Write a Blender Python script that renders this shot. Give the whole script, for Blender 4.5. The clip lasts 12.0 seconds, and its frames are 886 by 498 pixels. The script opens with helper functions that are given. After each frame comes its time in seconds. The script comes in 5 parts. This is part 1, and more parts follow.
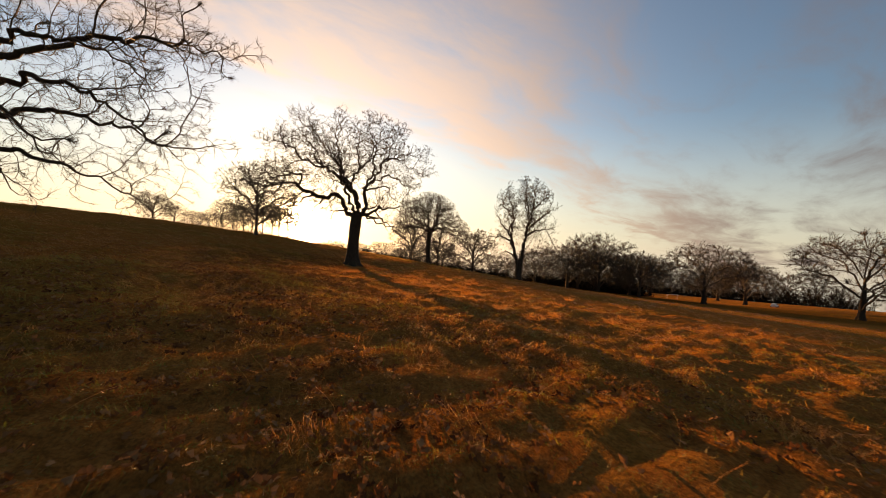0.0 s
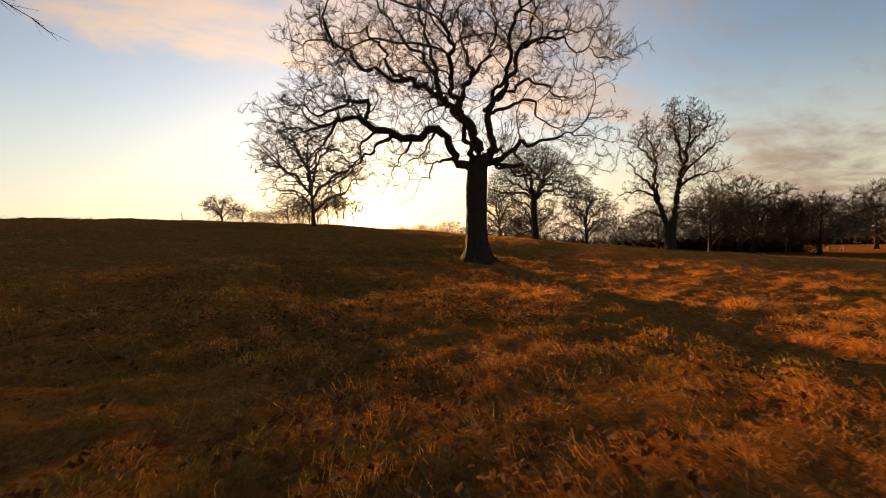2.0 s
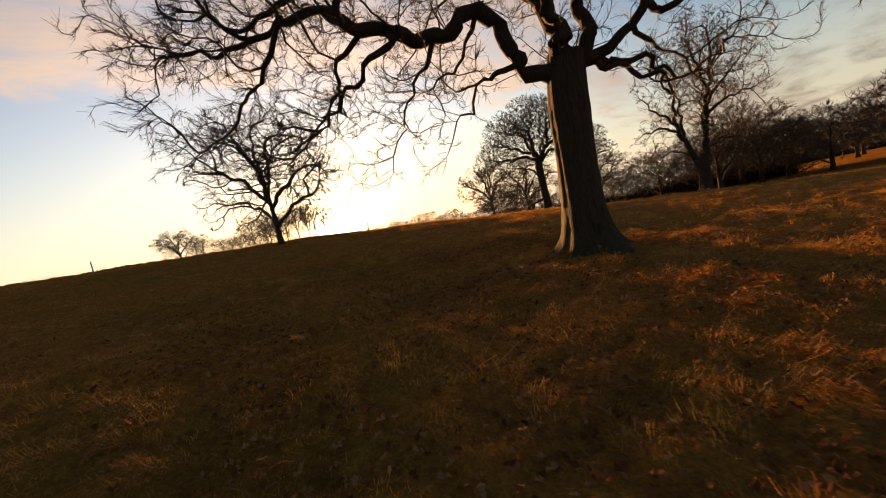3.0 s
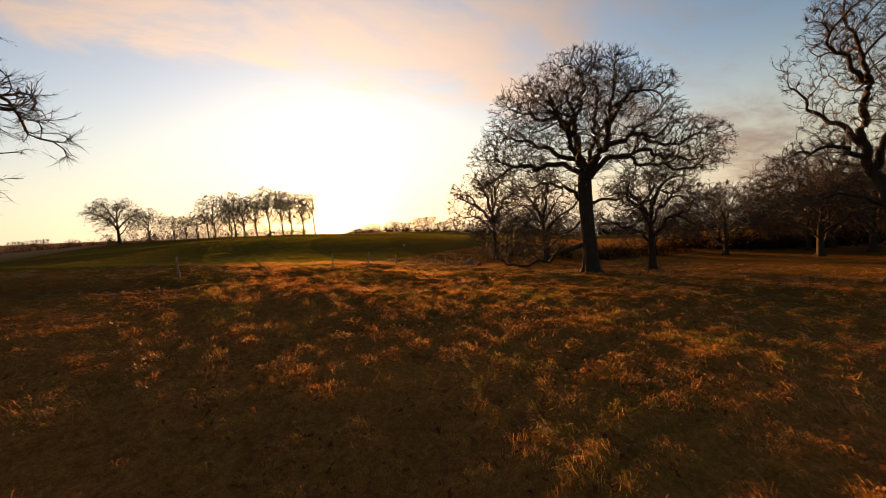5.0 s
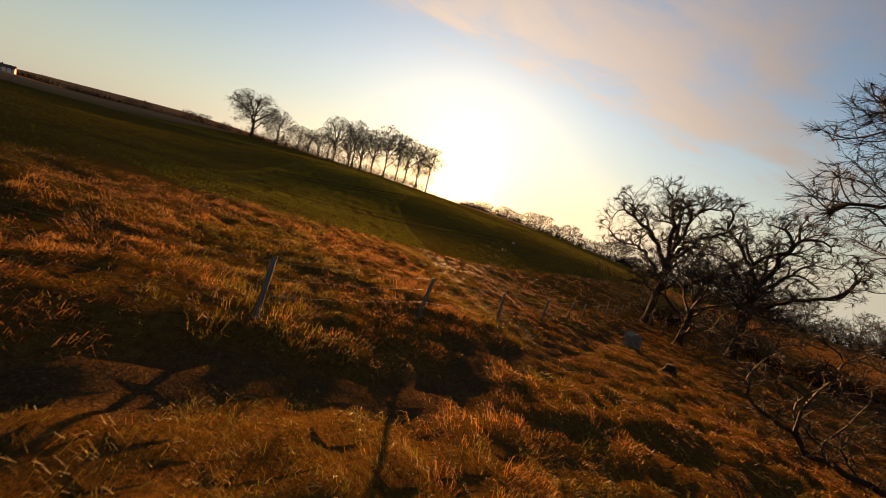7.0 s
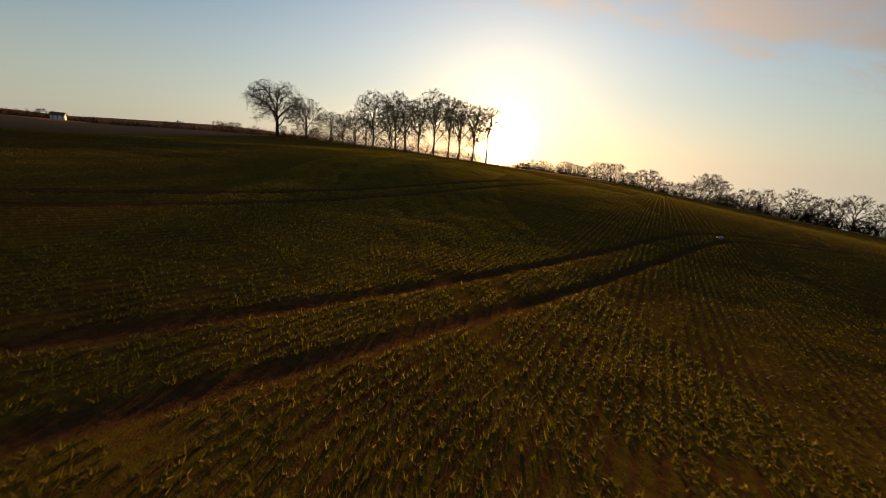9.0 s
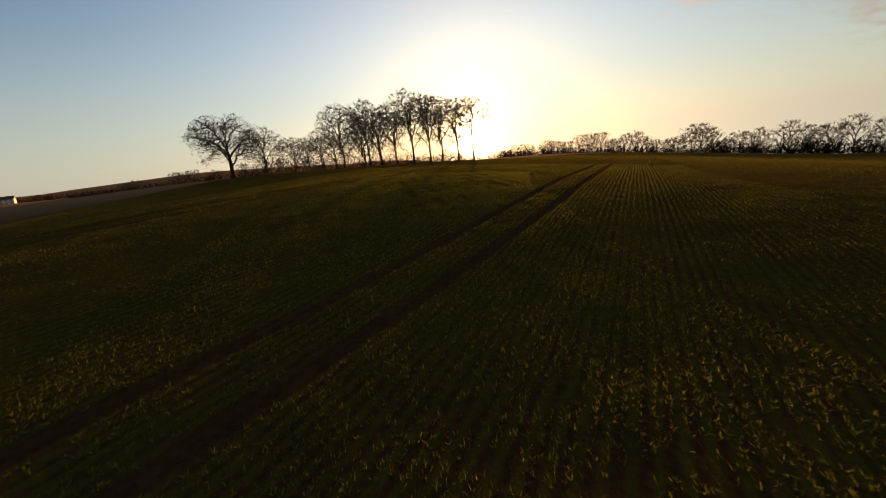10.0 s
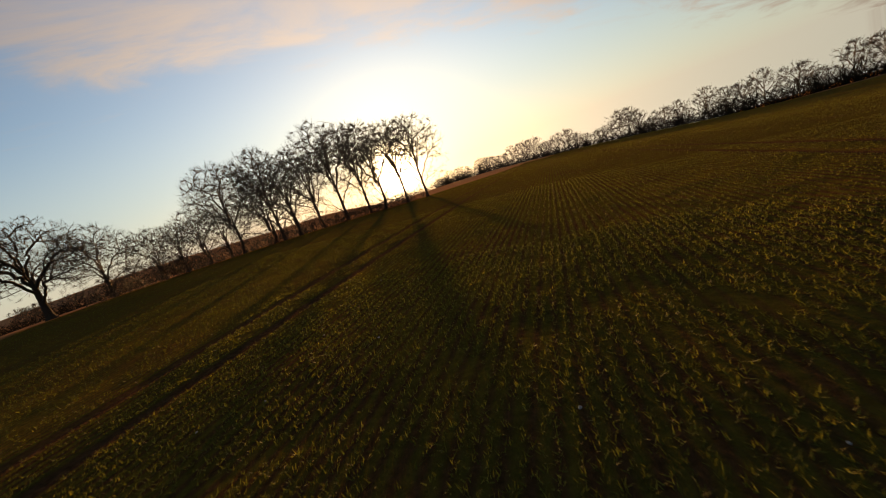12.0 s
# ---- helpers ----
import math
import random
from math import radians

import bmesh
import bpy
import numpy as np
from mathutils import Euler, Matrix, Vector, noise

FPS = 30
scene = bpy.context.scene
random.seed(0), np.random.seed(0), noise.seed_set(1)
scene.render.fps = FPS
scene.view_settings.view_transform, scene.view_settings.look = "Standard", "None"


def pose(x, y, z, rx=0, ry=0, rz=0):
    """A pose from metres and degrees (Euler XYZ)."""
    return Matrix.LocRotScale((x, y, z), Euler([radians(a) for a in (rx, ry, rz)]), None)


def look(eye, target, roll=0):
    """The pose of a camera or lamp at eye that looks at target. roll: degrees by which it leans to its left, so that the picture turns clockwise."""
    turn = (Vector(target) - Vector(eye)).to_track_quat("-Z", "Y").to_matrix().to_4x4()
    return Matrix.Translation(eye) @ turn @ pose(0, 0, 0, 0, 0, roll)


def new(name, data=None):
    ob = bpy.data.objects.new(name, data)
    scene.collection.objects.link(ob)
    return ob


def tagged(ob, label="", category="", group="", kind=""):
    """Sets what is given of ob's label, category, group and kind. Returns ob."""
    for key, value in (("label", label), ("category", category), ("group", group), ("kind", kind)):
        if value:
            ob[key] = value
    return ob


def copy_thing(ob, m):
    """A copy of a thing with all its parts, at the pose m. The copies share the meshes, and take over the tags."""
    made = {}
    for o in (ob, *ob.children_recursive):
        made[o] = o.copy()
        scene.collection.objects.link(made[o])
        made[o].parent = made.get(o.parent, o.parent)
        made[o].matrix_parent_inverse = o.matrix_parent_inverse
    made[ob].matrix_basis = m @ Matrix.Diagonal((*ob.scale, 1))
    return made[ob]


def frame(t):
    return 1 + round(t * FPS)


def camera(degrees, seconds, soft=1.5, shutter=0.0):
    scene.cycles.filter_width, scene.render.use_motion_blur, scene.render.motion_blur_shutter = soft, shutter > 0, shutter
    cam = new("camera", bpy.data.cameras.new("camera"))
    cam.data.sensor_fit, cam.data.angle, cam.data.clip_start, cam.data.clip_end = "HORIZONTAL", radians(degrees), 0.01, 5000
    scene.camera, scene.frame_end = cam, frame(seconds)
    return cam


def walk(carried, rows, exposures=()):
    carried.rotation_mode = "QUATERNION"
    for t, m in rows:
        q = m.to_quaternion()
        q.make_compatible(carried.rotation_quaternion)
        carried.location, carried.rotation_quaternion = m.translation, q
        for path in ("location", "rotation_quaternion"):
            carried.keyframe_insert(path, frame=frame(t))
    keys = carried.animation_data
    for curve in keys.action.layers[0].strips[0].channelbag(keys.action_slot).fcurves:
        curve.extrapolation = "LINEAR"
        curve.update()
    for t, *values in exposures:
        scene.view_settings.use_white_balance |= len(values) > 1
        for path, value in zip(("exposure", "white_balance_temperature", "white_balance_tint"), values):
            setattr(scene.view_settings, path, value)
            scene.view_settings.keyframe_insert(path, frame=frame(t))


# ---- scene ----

cam = camera(99.3, 12.0, soft=1.0, shutter=0.05)

PATH = [
    (0, (-0.00, 0.00, 2.00), (-0.15, 10.00, 1.94), 3.91),
    (0.5, (-1.49, 4.74, 1.92), (-2.57, 14.69, 1.89), 8.68),
    (1, (-3.26, 9.17, 1.80), (-4.86, 19.04, 1.58), 8.39),
    (1.5, (-5.56, 13.53, 1.70), (-7.34, 23.36, 1.27), 4.17),
    (2, (-8.02, 18.00, 1.63), (-9.78, 27.82, 0.93), -2.59),
    (2.5, (-10.37, 22.65, 1.56), (-11.90, 32.49, 0.66), -9.36),
    (3, (-12.70, 26.99, 1.61), (-13.91, 36.86, 0.58), -13.42),
    (3.2, (-13.58, 28.52, 1.69), (-14.66, 38.40, 0.58), -14.73),
    (3.6, (-14.04, 32.67, 2.00), (-14.94, 42.55, 0.76), -16.30),
    (4, (-13.19, 37.89, 2.41), (-14.02, 47.77, 1.13), -16.04),
    (4.4, (-11.95, 43.29, 2.77), (-12.83, 53.18, 1.54), -13.59),
    (4.8, (-11.21, 47.98, 2.93), (-12.27, 57.86, 1.88), -8.60),
    (5, (-11.25, 49.86, 2.90), (-12.45, 59.74, 1.99), -5.19),
    (5.5, (-11.67, 54.33, 2.79), (-13.37, 64.16, 2.08), 2.84),
    (6, (-12.43, 58.56, 2.81), (-14.91, 68.22, 2.13), 8.81),
    (6.5, (-13.92, 62.63, 2.92), (-17.05, 72.09, 2.05), 13.32),
    (7, (-16.05, 66.19, 2.77), (-19.70, 75.37, 1.22), 14.72),
    (7.2, (-17.04, 67.67, 2.75), (-20.89, 76.72, 0.93), 14.50),
    (7.6, (-19.30, 70.76, 2.75), (-23.46, 79.59, 0.57), 13.63),
    (8, (-21.97, 74.06, 2.75), (-26.35, 82.74, 0.38), 12.16),
    (8.4, (-25.09, 77.63, 2.73), (-29.63, 86.19, 0.29), 9.84),
    (8.8, (-28.68, 81.50, 2.69), (-33.35, 89.98, 0.19), 6.44),
    (9, (-30.64, 83.55, 2.66), (-35.36, 92.00, 0.12), 4.30),
    (9.5, (-35.18, 88.73, 2.74), (-39.89, 97.16, 0.15), -1.32),
    (10, (-39.10, 94.36, 3.23), (-43.68, 102.89, 0.71), -7.15),
    (10.5, (-43.46, 100.45, 4.07), (-47.69, 109.16, 1.57), -12.24),
    (11, (-47.70, 106.72, 4.35), (-51.51, 115.64, 1.90), -16.25),
    (11.5, (-51.11, 113.19, 4.29), (-54.62, 122.28, 2.07), -18.64),
    (12, (-54.01, 119.85, 3.92), (-57.26, 129.09, 1.93), -20.12),
]
EXPOSURES = [(0, 1.60, 12000, 34), (3.0, 1.64, 12400, 35), (5.6, 1.50, 12200, 35), (6.8, 1.28, 10300, 29), (9.0, 1.02, 9900, 28), (10.4, 1.22, 10100, 28), (12, 1.24, 9900, 27)]
SKY_TINT = (0.088, 0.120, 0.132)
GLOW = (0.135, 0.26, 14.0)
MIST = (0.75, (0.170, 0.236, 0.270))
CLOUD = (2.12, 3.0, 1.0, 0.36, 0.60, 0.120, 0.31, 0.080)
SUN_POWER = 5.0

walk(cam, [(t, look(eye, target, roll)) for t, eye, target, roll in PATH], exposures=EXPOSURES)

# ---------------------------------------------------------------- sky and sun
SUN_AZ, SUN_EL = radians(-21.8), radians(3.3)      # azimuth from +y towards +x
SUN_DIR = Vector((math.sin(SUN_AZ) * math.cos(SUN_EL), math.cos(SUN_AZ) * math.cos(SUN_EL), math.sin(SUN_EL)))


class Nodes:
    """A short way to write node trees."""

    def __init__(self, tree):
        self.tree = tree
        tree.nodes.clear()

    def add(self, kind, _out=0, **given):
        node = self.tree.nodes.new(kind)
        for key, value in given.items():
            if key.startswith("in_"):
                slot = int(key[3:]) if key[3:].isdigit() else key[3:]
                self.put(node.inputs[slot], value)
            elif key == "operation":
                node.operation = value
            elif key == "blend":
                node.data_type = "RGBA"
                node.blend_type = value
            elif key == "dims":
                node.noise_dimensions = value
        return node

    def put(self, slot, value):
        if isinstance(value, bpy.types.NodeSocket):
            self.tree.links.new(value, slot)
        elif isinstance(value, bpy.types.Node):
            self.tree.links.new(value.outputs[0], slot)
        else:
            slot.default_value = value

    def math(self, op, a, b=0.0, c=0.0):
        n = self.add("ShaderNodeMath", operation=op, in_0=a, in_1=b)
        self.put(n.inputs[2], c)
        return n.outputs[0]

    def vec(self, op, a, b=(0, 0, 0)):
        n = self.add("ShaderNodeVectorMath", operation=op, in_0=a, in_1=b)
        return n.outputs["Value"] if op in ("DOT_PRODUCT", "LENGTH") else n.outputs[0]

    def ramp(self, fac, *stops, ease="LINEAR"):
        n = self.add("ShaderNodeValToRGB", in_0=fac)
        n.color_ramp.interpolation = ease
        while len(n.color_ramp.elements) < len(stops):
            n.color_ramp.elements.new(0.5)
        for e, (at, col) in zip(n.color_ramp.elements, stops):
            e.position = at
            e.color = (*col, 1) if isinstance(col, tuple) else (col, col, col, 1)
        return n.outputs[0]

    def mix(self, fac, a, b, blend="MIX"):
        n = self.add("ShaderNodeMix", blend=blend, in_0=fac)
        self.put(n.inputs[6], (*a, 1) if isinstance(a, tuple) else a)
        self.put(n.inputs[7], (*b, 1) if isinstance(b, tuple) else b)
        return n.outputs[2]

    def noise(self, scale, detail=4.0, rough=0.55, vector=None, distort=0.0):
        n = self.add("ShaderNodeTexNoise", in_Scale=scale, in_Detail=detail, in_Roughness=rough, in_Distortion=distort)
        if vector is not None:
            self.put(n.inputs["Vector"], vector)
        return n.outputs[0]


# the bright air lies a little under the sun, where the haze is thickest
GLOW_DIR = (SUN_DIR + Vector((0, 0, math.sin(radians(1.9)) - math.sin(SUN_EL)))).normalized()


def make_world():
    world = bpy.data.worlds.new("evening_sky")
    world.use_nodes = True
    scene.world = world
    n = Nodes(world.node_tree)
    way = n.add("ShaderNodeTexCoord").outputs["Generated"]
    sky = n.add("ShaderNodeTexSky")
    lifted = n.add("ShaderNodeSeparateXYZ", in_0=way)
    n.put(sky.inputs[0], n.add("ShaderNodeCombineXYZ", in_0=lifted.outputs[0], in_1=lifted.outputs[1], in_2=n.math("MAXIMUM", lifted.outputs[2], 0.012)).outputs[0])
    sky.sky_type = "NISHITA"
    sky.sun_disc = False
    sky.sun_elevation = SUN_EL
    sky.sun_rotation = SUN_AZ
    sky.altitude = 50
    sky.air_density = 1.0
    sky.dust_density = 0.5
    sky.ozone_density = 3.0
    # scattered light round the sun
    near = n.vec("DOT_PRODUCT", way, tuple(GLOW_DIR))
    near = n.math("MAXIMUM", near, 0.0)
    wide = n.math("MULTIPLY", n.math("POWER", near, 5.0), GLOW[0])
    mid = n.math("MULTIPLY", n.math("POWER", near, 170.0), GLOW[1])
    core = n.math("MULTIPLY", n.math("POWER", near, 1500.0), GLOW[2])
    sep = n.add("ShaderNodeSeparateXYZ", in_0=way)
    up = n.math("MAXIMUM", sep.outputs[2], 0.0)
    # a sheet of broken cloud with a straight front, streaked along it
    flat = n.math("ADD", up, 0.12)
    u = n.math("DIVIDE", sep.outputs[0], flat)
    v = n.math("DIVIDE", sep.outputs[1], flat)
    along = n.math("ADD", n.math("MULTIPLY", u, 0.725), n.math("MULTIPLY", v, 0.689))
    inside = n.math("ADD", n.math("MULTIPLY", u, 0.689), n.math("MULTIPLY", v, -0.725))
    inside = n.math("ADD", inside, CLOUD[0])
    plane = n.add("ShaderNodeCombineXYZ", in_0=n.math("MULTIPLY", along, 0.5), in_1=inside, in_2=CLOUD[1]).outputs[0]
    big = n.noise(CLOUD[2], 2.5, 0.55, plane, 0.5)
    fine = n.noise(CLOUD[2] * 2.6, 6.0, 0.62, plane, 0.4)
    edge = n.math("ADD", inside, n.math("MULTIPLY", n.math("SUBTRACT", fine, 0.5), 1.5))
    edge = n.ramp(edge, (0.0, 0.0), (0.55, 1.0), ease="EASE")
    body = n.math("ADD", n.math("MULTIPLY", big, 0.52), n.math("MULTIPLY", fine, 0.48))
    # the sheet thins into blue behind its front
    body = n.math("SUBTRACT", body, n.math("MULTIPLY", n.ramp(n.math("MULTIPLY", inside, 0.4), (0.30, 0.0), (0.75, 1.0), ease="EASE"), CLOUD[7]))
    body = n.ramp(body, (CLOUD[3], 0.0), (CLOUD[4], 1.0), ease="EASE")
    dens = n.math("MULTIPLY", n.math("MULTIPLY", edge, body), 0.9)
    base = n.vec("MULTIPLY", sky.outputs[0], SKY_TINT)
    haze = n.ramp(up, (0.0, 1.0), (0.16, 0.0), ease="EASE")
    mist = n.math("MULTIPLY", n.ramp(up, (0.0, 1.0), (0.34, 0.0), ease="EASE"), MIST[0])
    base = n.mix(mist, base, MIST[1])
    lit = n.math("ADD", CLOUD[5], n.math("MULTIPLY", n.math("POWER", near, 3.0), CLOUD[6]))
    thick = n.ramp(n.math("MULTIPLY", inside, 0.45), (0.10, (0.61, 0.61, 0.585)), (0.75, (0.37, 0.42, 0.52)))
    shade = n.mix(n.ramp(fine, (0.35, 0.45), (0.62, 0.0)), thick, (0.48, 0.50, 0.56))
    cloud = n.vec("MULTIPLY", shade, n.add("ShaderNodeCombineXYZ", in_0=lit, in_1=lit, in_2=lit).outputs[0])
    out = n.mix(dens, base, cloud)
    glow = n.vec("ADD", n.vec("MULTIPLY", (0.80, 0.92, 1.0), n.add("ShaderNodeCombineXYZ", in_0=wide, in_1=wide, in_2=wide).outputs[0]),
                 n.vec("MULTIPLY", (0.96, 0.92, 0.80), n.add("ShaderNodeCombineXYZ", in_0=mid, in_1=mid, in_2=mid).outputs[0]))
    glow = n.vec("ADD", glow, n.vec("MULTIPLY", (1.0, 0.85, 0.55), n.add("ShaderNodeCombineXYZ", in_0=core, in_1=core, in_2=core).outputs[0]))
    warm = n.math("MULTIPLY", haze, n.math("MULTIPLY", n.math("POWER", near, 9.0), 0.13))
    glow = n.vec("ADD", glow, n.vec("MULTIPLY", (1.0, 0.66, 0.28), n.add("ShaderNodeCombineXYZ", in_0=warm, in_1=warm, in_2=warm).outputs[0]))
    total = n.vec("ADD", out, glow)
    back = n.add("ShaderNodeBackground", in_0=total, in_1=1.0)
    end = n.add("ShaderNodeOutputWorld")
    n.put(end.inputs[0], back.outputs[0])


make_world()
sun_data = bpy.data.lights.new("sun", "SUN")
sun_data.energy, sun_data.angle, sun_data.color = SUN_POWER, radians(0.8), (1.0, 0.62, 0.28)
sun = new("sun", sun_data)
sun.matrix_world = look(SUN_DIR * 100, (0, 0, 0))

# ---------------------------------------------------------------- materials


def material(name):
    m = bpy.data.materials.new(name)
    m.use_nodes = True
    return m, Nodes(m.node_tree)


def finish(n, colour, rough=0.9, bump=None, strength=0.3, depth=0.02, through_=0.0, through_colour=None, spec=0.2):
    p = n.add("ShaderNodeBsdfPrincipled", in_0=colour)
    n.put(p.inputs["Roughness"], rough)
    n.put(p.inputs["Specular IOR Level"], spec)
    if bump is not None:
        b = n.add("ShaderNodeBump", in_Height=bump, in_Strength=strength, in_Distance=depth)
        n.put(p.inputs["Normal"], b.outputs[0])
    shader = p.outputs[0]
    if through_:
        tr = n.add("ShaderNodeBsdfTranslucent", in_0=through_colour if through_colour is not None else colour)
        mx = n.add("ShaderNodeMixShader", in_0=through_, in_1=shader, in_2=tr.outputs[0])
        shader = mx.outputs[0]
    o = n.add("ShaderNodeOutputMaterial")
    n.put(o.inputs[0], shader)


def bark_material(name, dark, light, moss):
    m, n = material(name)
    at = n.add("ShaderNodeTexCoord").outputs["Object"]
    long_ = n.add("ShaderNodeMapping", in_Vector=at, in_Scale=(9, 9, 1.6)).outputs[0]
    ridge = n.noise(1.6, 6, 0.65, long_, 0.6)
    stain = n.noise(0.7, 3, 0.6, at)
    col = n.ramp(ridge, (0.3, dark), (0.72, light))
    col = n.mix(n.ramp(stain, (0.5, 0.0), (0.75, 0.6)), col, moss)
    finish(n, col, 0.92, ridge, 0.9, 0.05, spec=0.15)
    return m


BARK = bark_material("oak_bark", (0.020, 0.013, 0.009), (0.055, 0.038, 0.026), (0.036, 0.037, 0.018))
BARK_FAR = bark_material("ash_bark", (0.025, 0.018, 0.013), (0.080, 0.058, 0.042), (0.05, 0.05, 0.028))


def twig_material():
    m, n = material("twig_bark")
    at = n.add("ShaderNodeTexCoord").outputs["Object"]
    col = n.ramp(n.noise(2.5, 3, 0.6, at), (0.35, (0.022, 0.015, 0.010)), (0.7, (0.065, 0.044, 0.028)))
    finish(n, col, 0.8, spec=0.25)
    return m


TWIG = twig_material()


def thicket_material():
    m, n = material("ivy_and_bramble")
    at = n.add("ShaderNodeTexCoord").outputs["Object"]
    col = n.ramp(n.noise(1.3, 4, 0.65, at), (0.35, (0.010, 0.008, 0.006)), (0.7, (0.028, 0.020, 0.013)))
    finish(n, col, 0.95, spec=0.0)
    return m


THICKET = thicket_material()

# ---------------------------------------------------------------- the lie of the land
POLY = (-2.92, -6.474, 1.738, -0.908, -8.243, -12.637, -7.566, -0.208, 3.327, 2.85, 1.915, -1.739, 9.957, -0.718, -2.513)
BUMPS = (0.368, 0.838, 0.902, -0.862, 0.565, -0.306, -0.908, 1.401, -0.577, -0.063, 0.182, -0.293, 0.357, -0.472, -1.375)


def land(x, y):
    """Height of the ground, for numbers or arrays."""
    x, y = np.asarray(x, float), np.asarray(y, float)
    u, v = np.tanh(x / 140.0), np.tanh((y - 80.0) / 140.0)
    z, k = 0.0 * x, 0
    for i in range(5):
        for j in range(5 - i):
            z = z + POLY[k] * u**i * v**j
            k += 1
    k = 0
    for a in (-45, -20, 5):
        for b in (15, 40, 65, 90, 115):
            z = z + BUMPS[k] * np.exp(-((x - a) ** 2 + (y - b) ** 2) / 578.0)
            k += 1
    z = z - 0.062 * np.clip(-66.0 - x, 0, 90) * np.clip((146.0 - y) / 40.0, 0, 1)
    # the land falls away on the far right and rises to low hills on the far left
    r = np.hypot(x, y - 80.0)
    az = np.arctan2(x, y - 80.0)
    right = 1 / (1 + np.exp(-(az + 0.40) / 0.08))
    z = z - 0.06 * right * np.clip(r - 250.0, 0, None) - 0.035 * right * np.clip(r - 340.0, 0, None)
    z = z + 4.0 / (1 + np.exp(-(r - 320.0) / 45.0)) * np.exp(-(((az + 1.15) / 0.42) ** 4))
    z = z + 40.0 * np.exp(-(((r - 2300.0) / 620.0) ** 2)) * np.exp(-(((az + 1.18) / 0.40) ** 4)) * (1 + 0.16 * np.sin(az * 13 + 2.4) + 0.07 * np.sin(az * 41 + 1))
    return z


def fence_x(y):
    """The line of the post and wire fence."""
    return np.interp(y, (40, 58, 64, 67.2, 69.8, 76.7, 85, 93, 130), (-54, -32, -24.1, -22.0, -20.0, -18.1, -16.4, -14.7, -6.5))


def bank(x, y):
    """The low turf bank under the fence, and the worn track at its foot (0 to 1)."""
    d = (x - fence_x(y)) * np.interp(y, (60, 70, 76), (0.72, 0.8, 0.96))
    fade = np.clip((y - 56) / 6, 0, 1) * np.clip((104 - y) / 14, 0, 1)
    d = d + 0.25 * np.sin(1.3 * y) + 0.15 * np.sin(3.1 * y + 1)
    rise = 0.04 * np.exp(-((d / 0.9) ** 2)) - 0.13 * np.exp(-(((d - 1.6) / 1.0) ** 2))
    return fade * rise, fade * 0.8 * np.exp(-(((d - 1.5) / 0.45) ** 4))


def edge_x(y):
    """The crop field lies to the left of this line."""
    return np.interp(y, (-60, 30, 60, 70, 80, 95, 112, 142, 210, 330), (-190, -85, -40, -29.2, -27.0, -22.5, -18, -8, 20, 130))


def crop_mask(x, y):
    """1 on the crop, 0 on rough grass: the field runs from the fence to the copse."""
    x = np.asarray(x, float)
    far = np.interp(x, (-900, -121, -80, -66, -30, 60, 122, 158, 400), (165, 149, 187, 290, 355, 378, 352, 298, 200))
    a = np.clip((edge_x(y) - x) / 1.2 + 0.5, 0, 1)
    b = np.clip((far - y) / 2.0 + 0.5, 0, 1)
    c = np.clip((x + 119.0) / 2.0 + 0.5, 0, 1)
    return a * b * c


def rut_depth(x, y):
    """Wheel ruts of the tramlines, 0 to 1."""
    d = np.zeros_like(np.asarray(x, float))
    bend = np.interp(y, (60, 80, 90, 100, 110, 116, 122, 135), (-42.0, -37.1, -34.6, -31.9, -29.1, -27.0, -23.5, -14.0))
    main = np.interp(y, (60, 80, 90, 98, 106, 115, 130, 175), (-48.0, -46.6, -45.6, -44.9, -44.2, -43.6, -43.2, -43.2))
    for mid in (bend, main, -63.6 + 0 * y, -83.5 + 0 * y):
        for side in (-0.95, 0.95):
            d = np.maximum(d, np.exp(-(((x - mid - side) / 0.23) ** 4)))
    return d * crop_mask(x, y)


def spread(a, b, step, far_a, far_b, grow=1.16):
    """Grid lines: even from a to b, then wider and wider out to far_a and far_b."""
    mid = list(np.arange(a, b + step / 2, step))
    lo, hi, s = [], [], step
    while (lo[-1] if lo else a) > far_a:
        s *= grow
        lo.append((lo[-1] if lo else a) - s)
    s = step
    while (hi[-1] if hi else b) < far_b:
        s *= grow
        hi.append((hi[-1] if hi else b) + s)
    return np.array(lo[::-1] + mid + hi)


def lumps(x, y):
    """Uneven turf: tussock mounds and hollows, by a few crossed waves."""
    z = 0.0 * x
    for k in range(14):
        a, w = k * 2.399, 0.55 + 0.23 * k
        z = z + (0.42 / (1 + k * 0.55)) * np.sin(w * (x * math.cos(a) + y * math.sin(a)) + 1.7 * k + 1.3 * np.sin(0.31 * w * (y * math.cos(a) - x * math.sin(a)) + k))
    return z


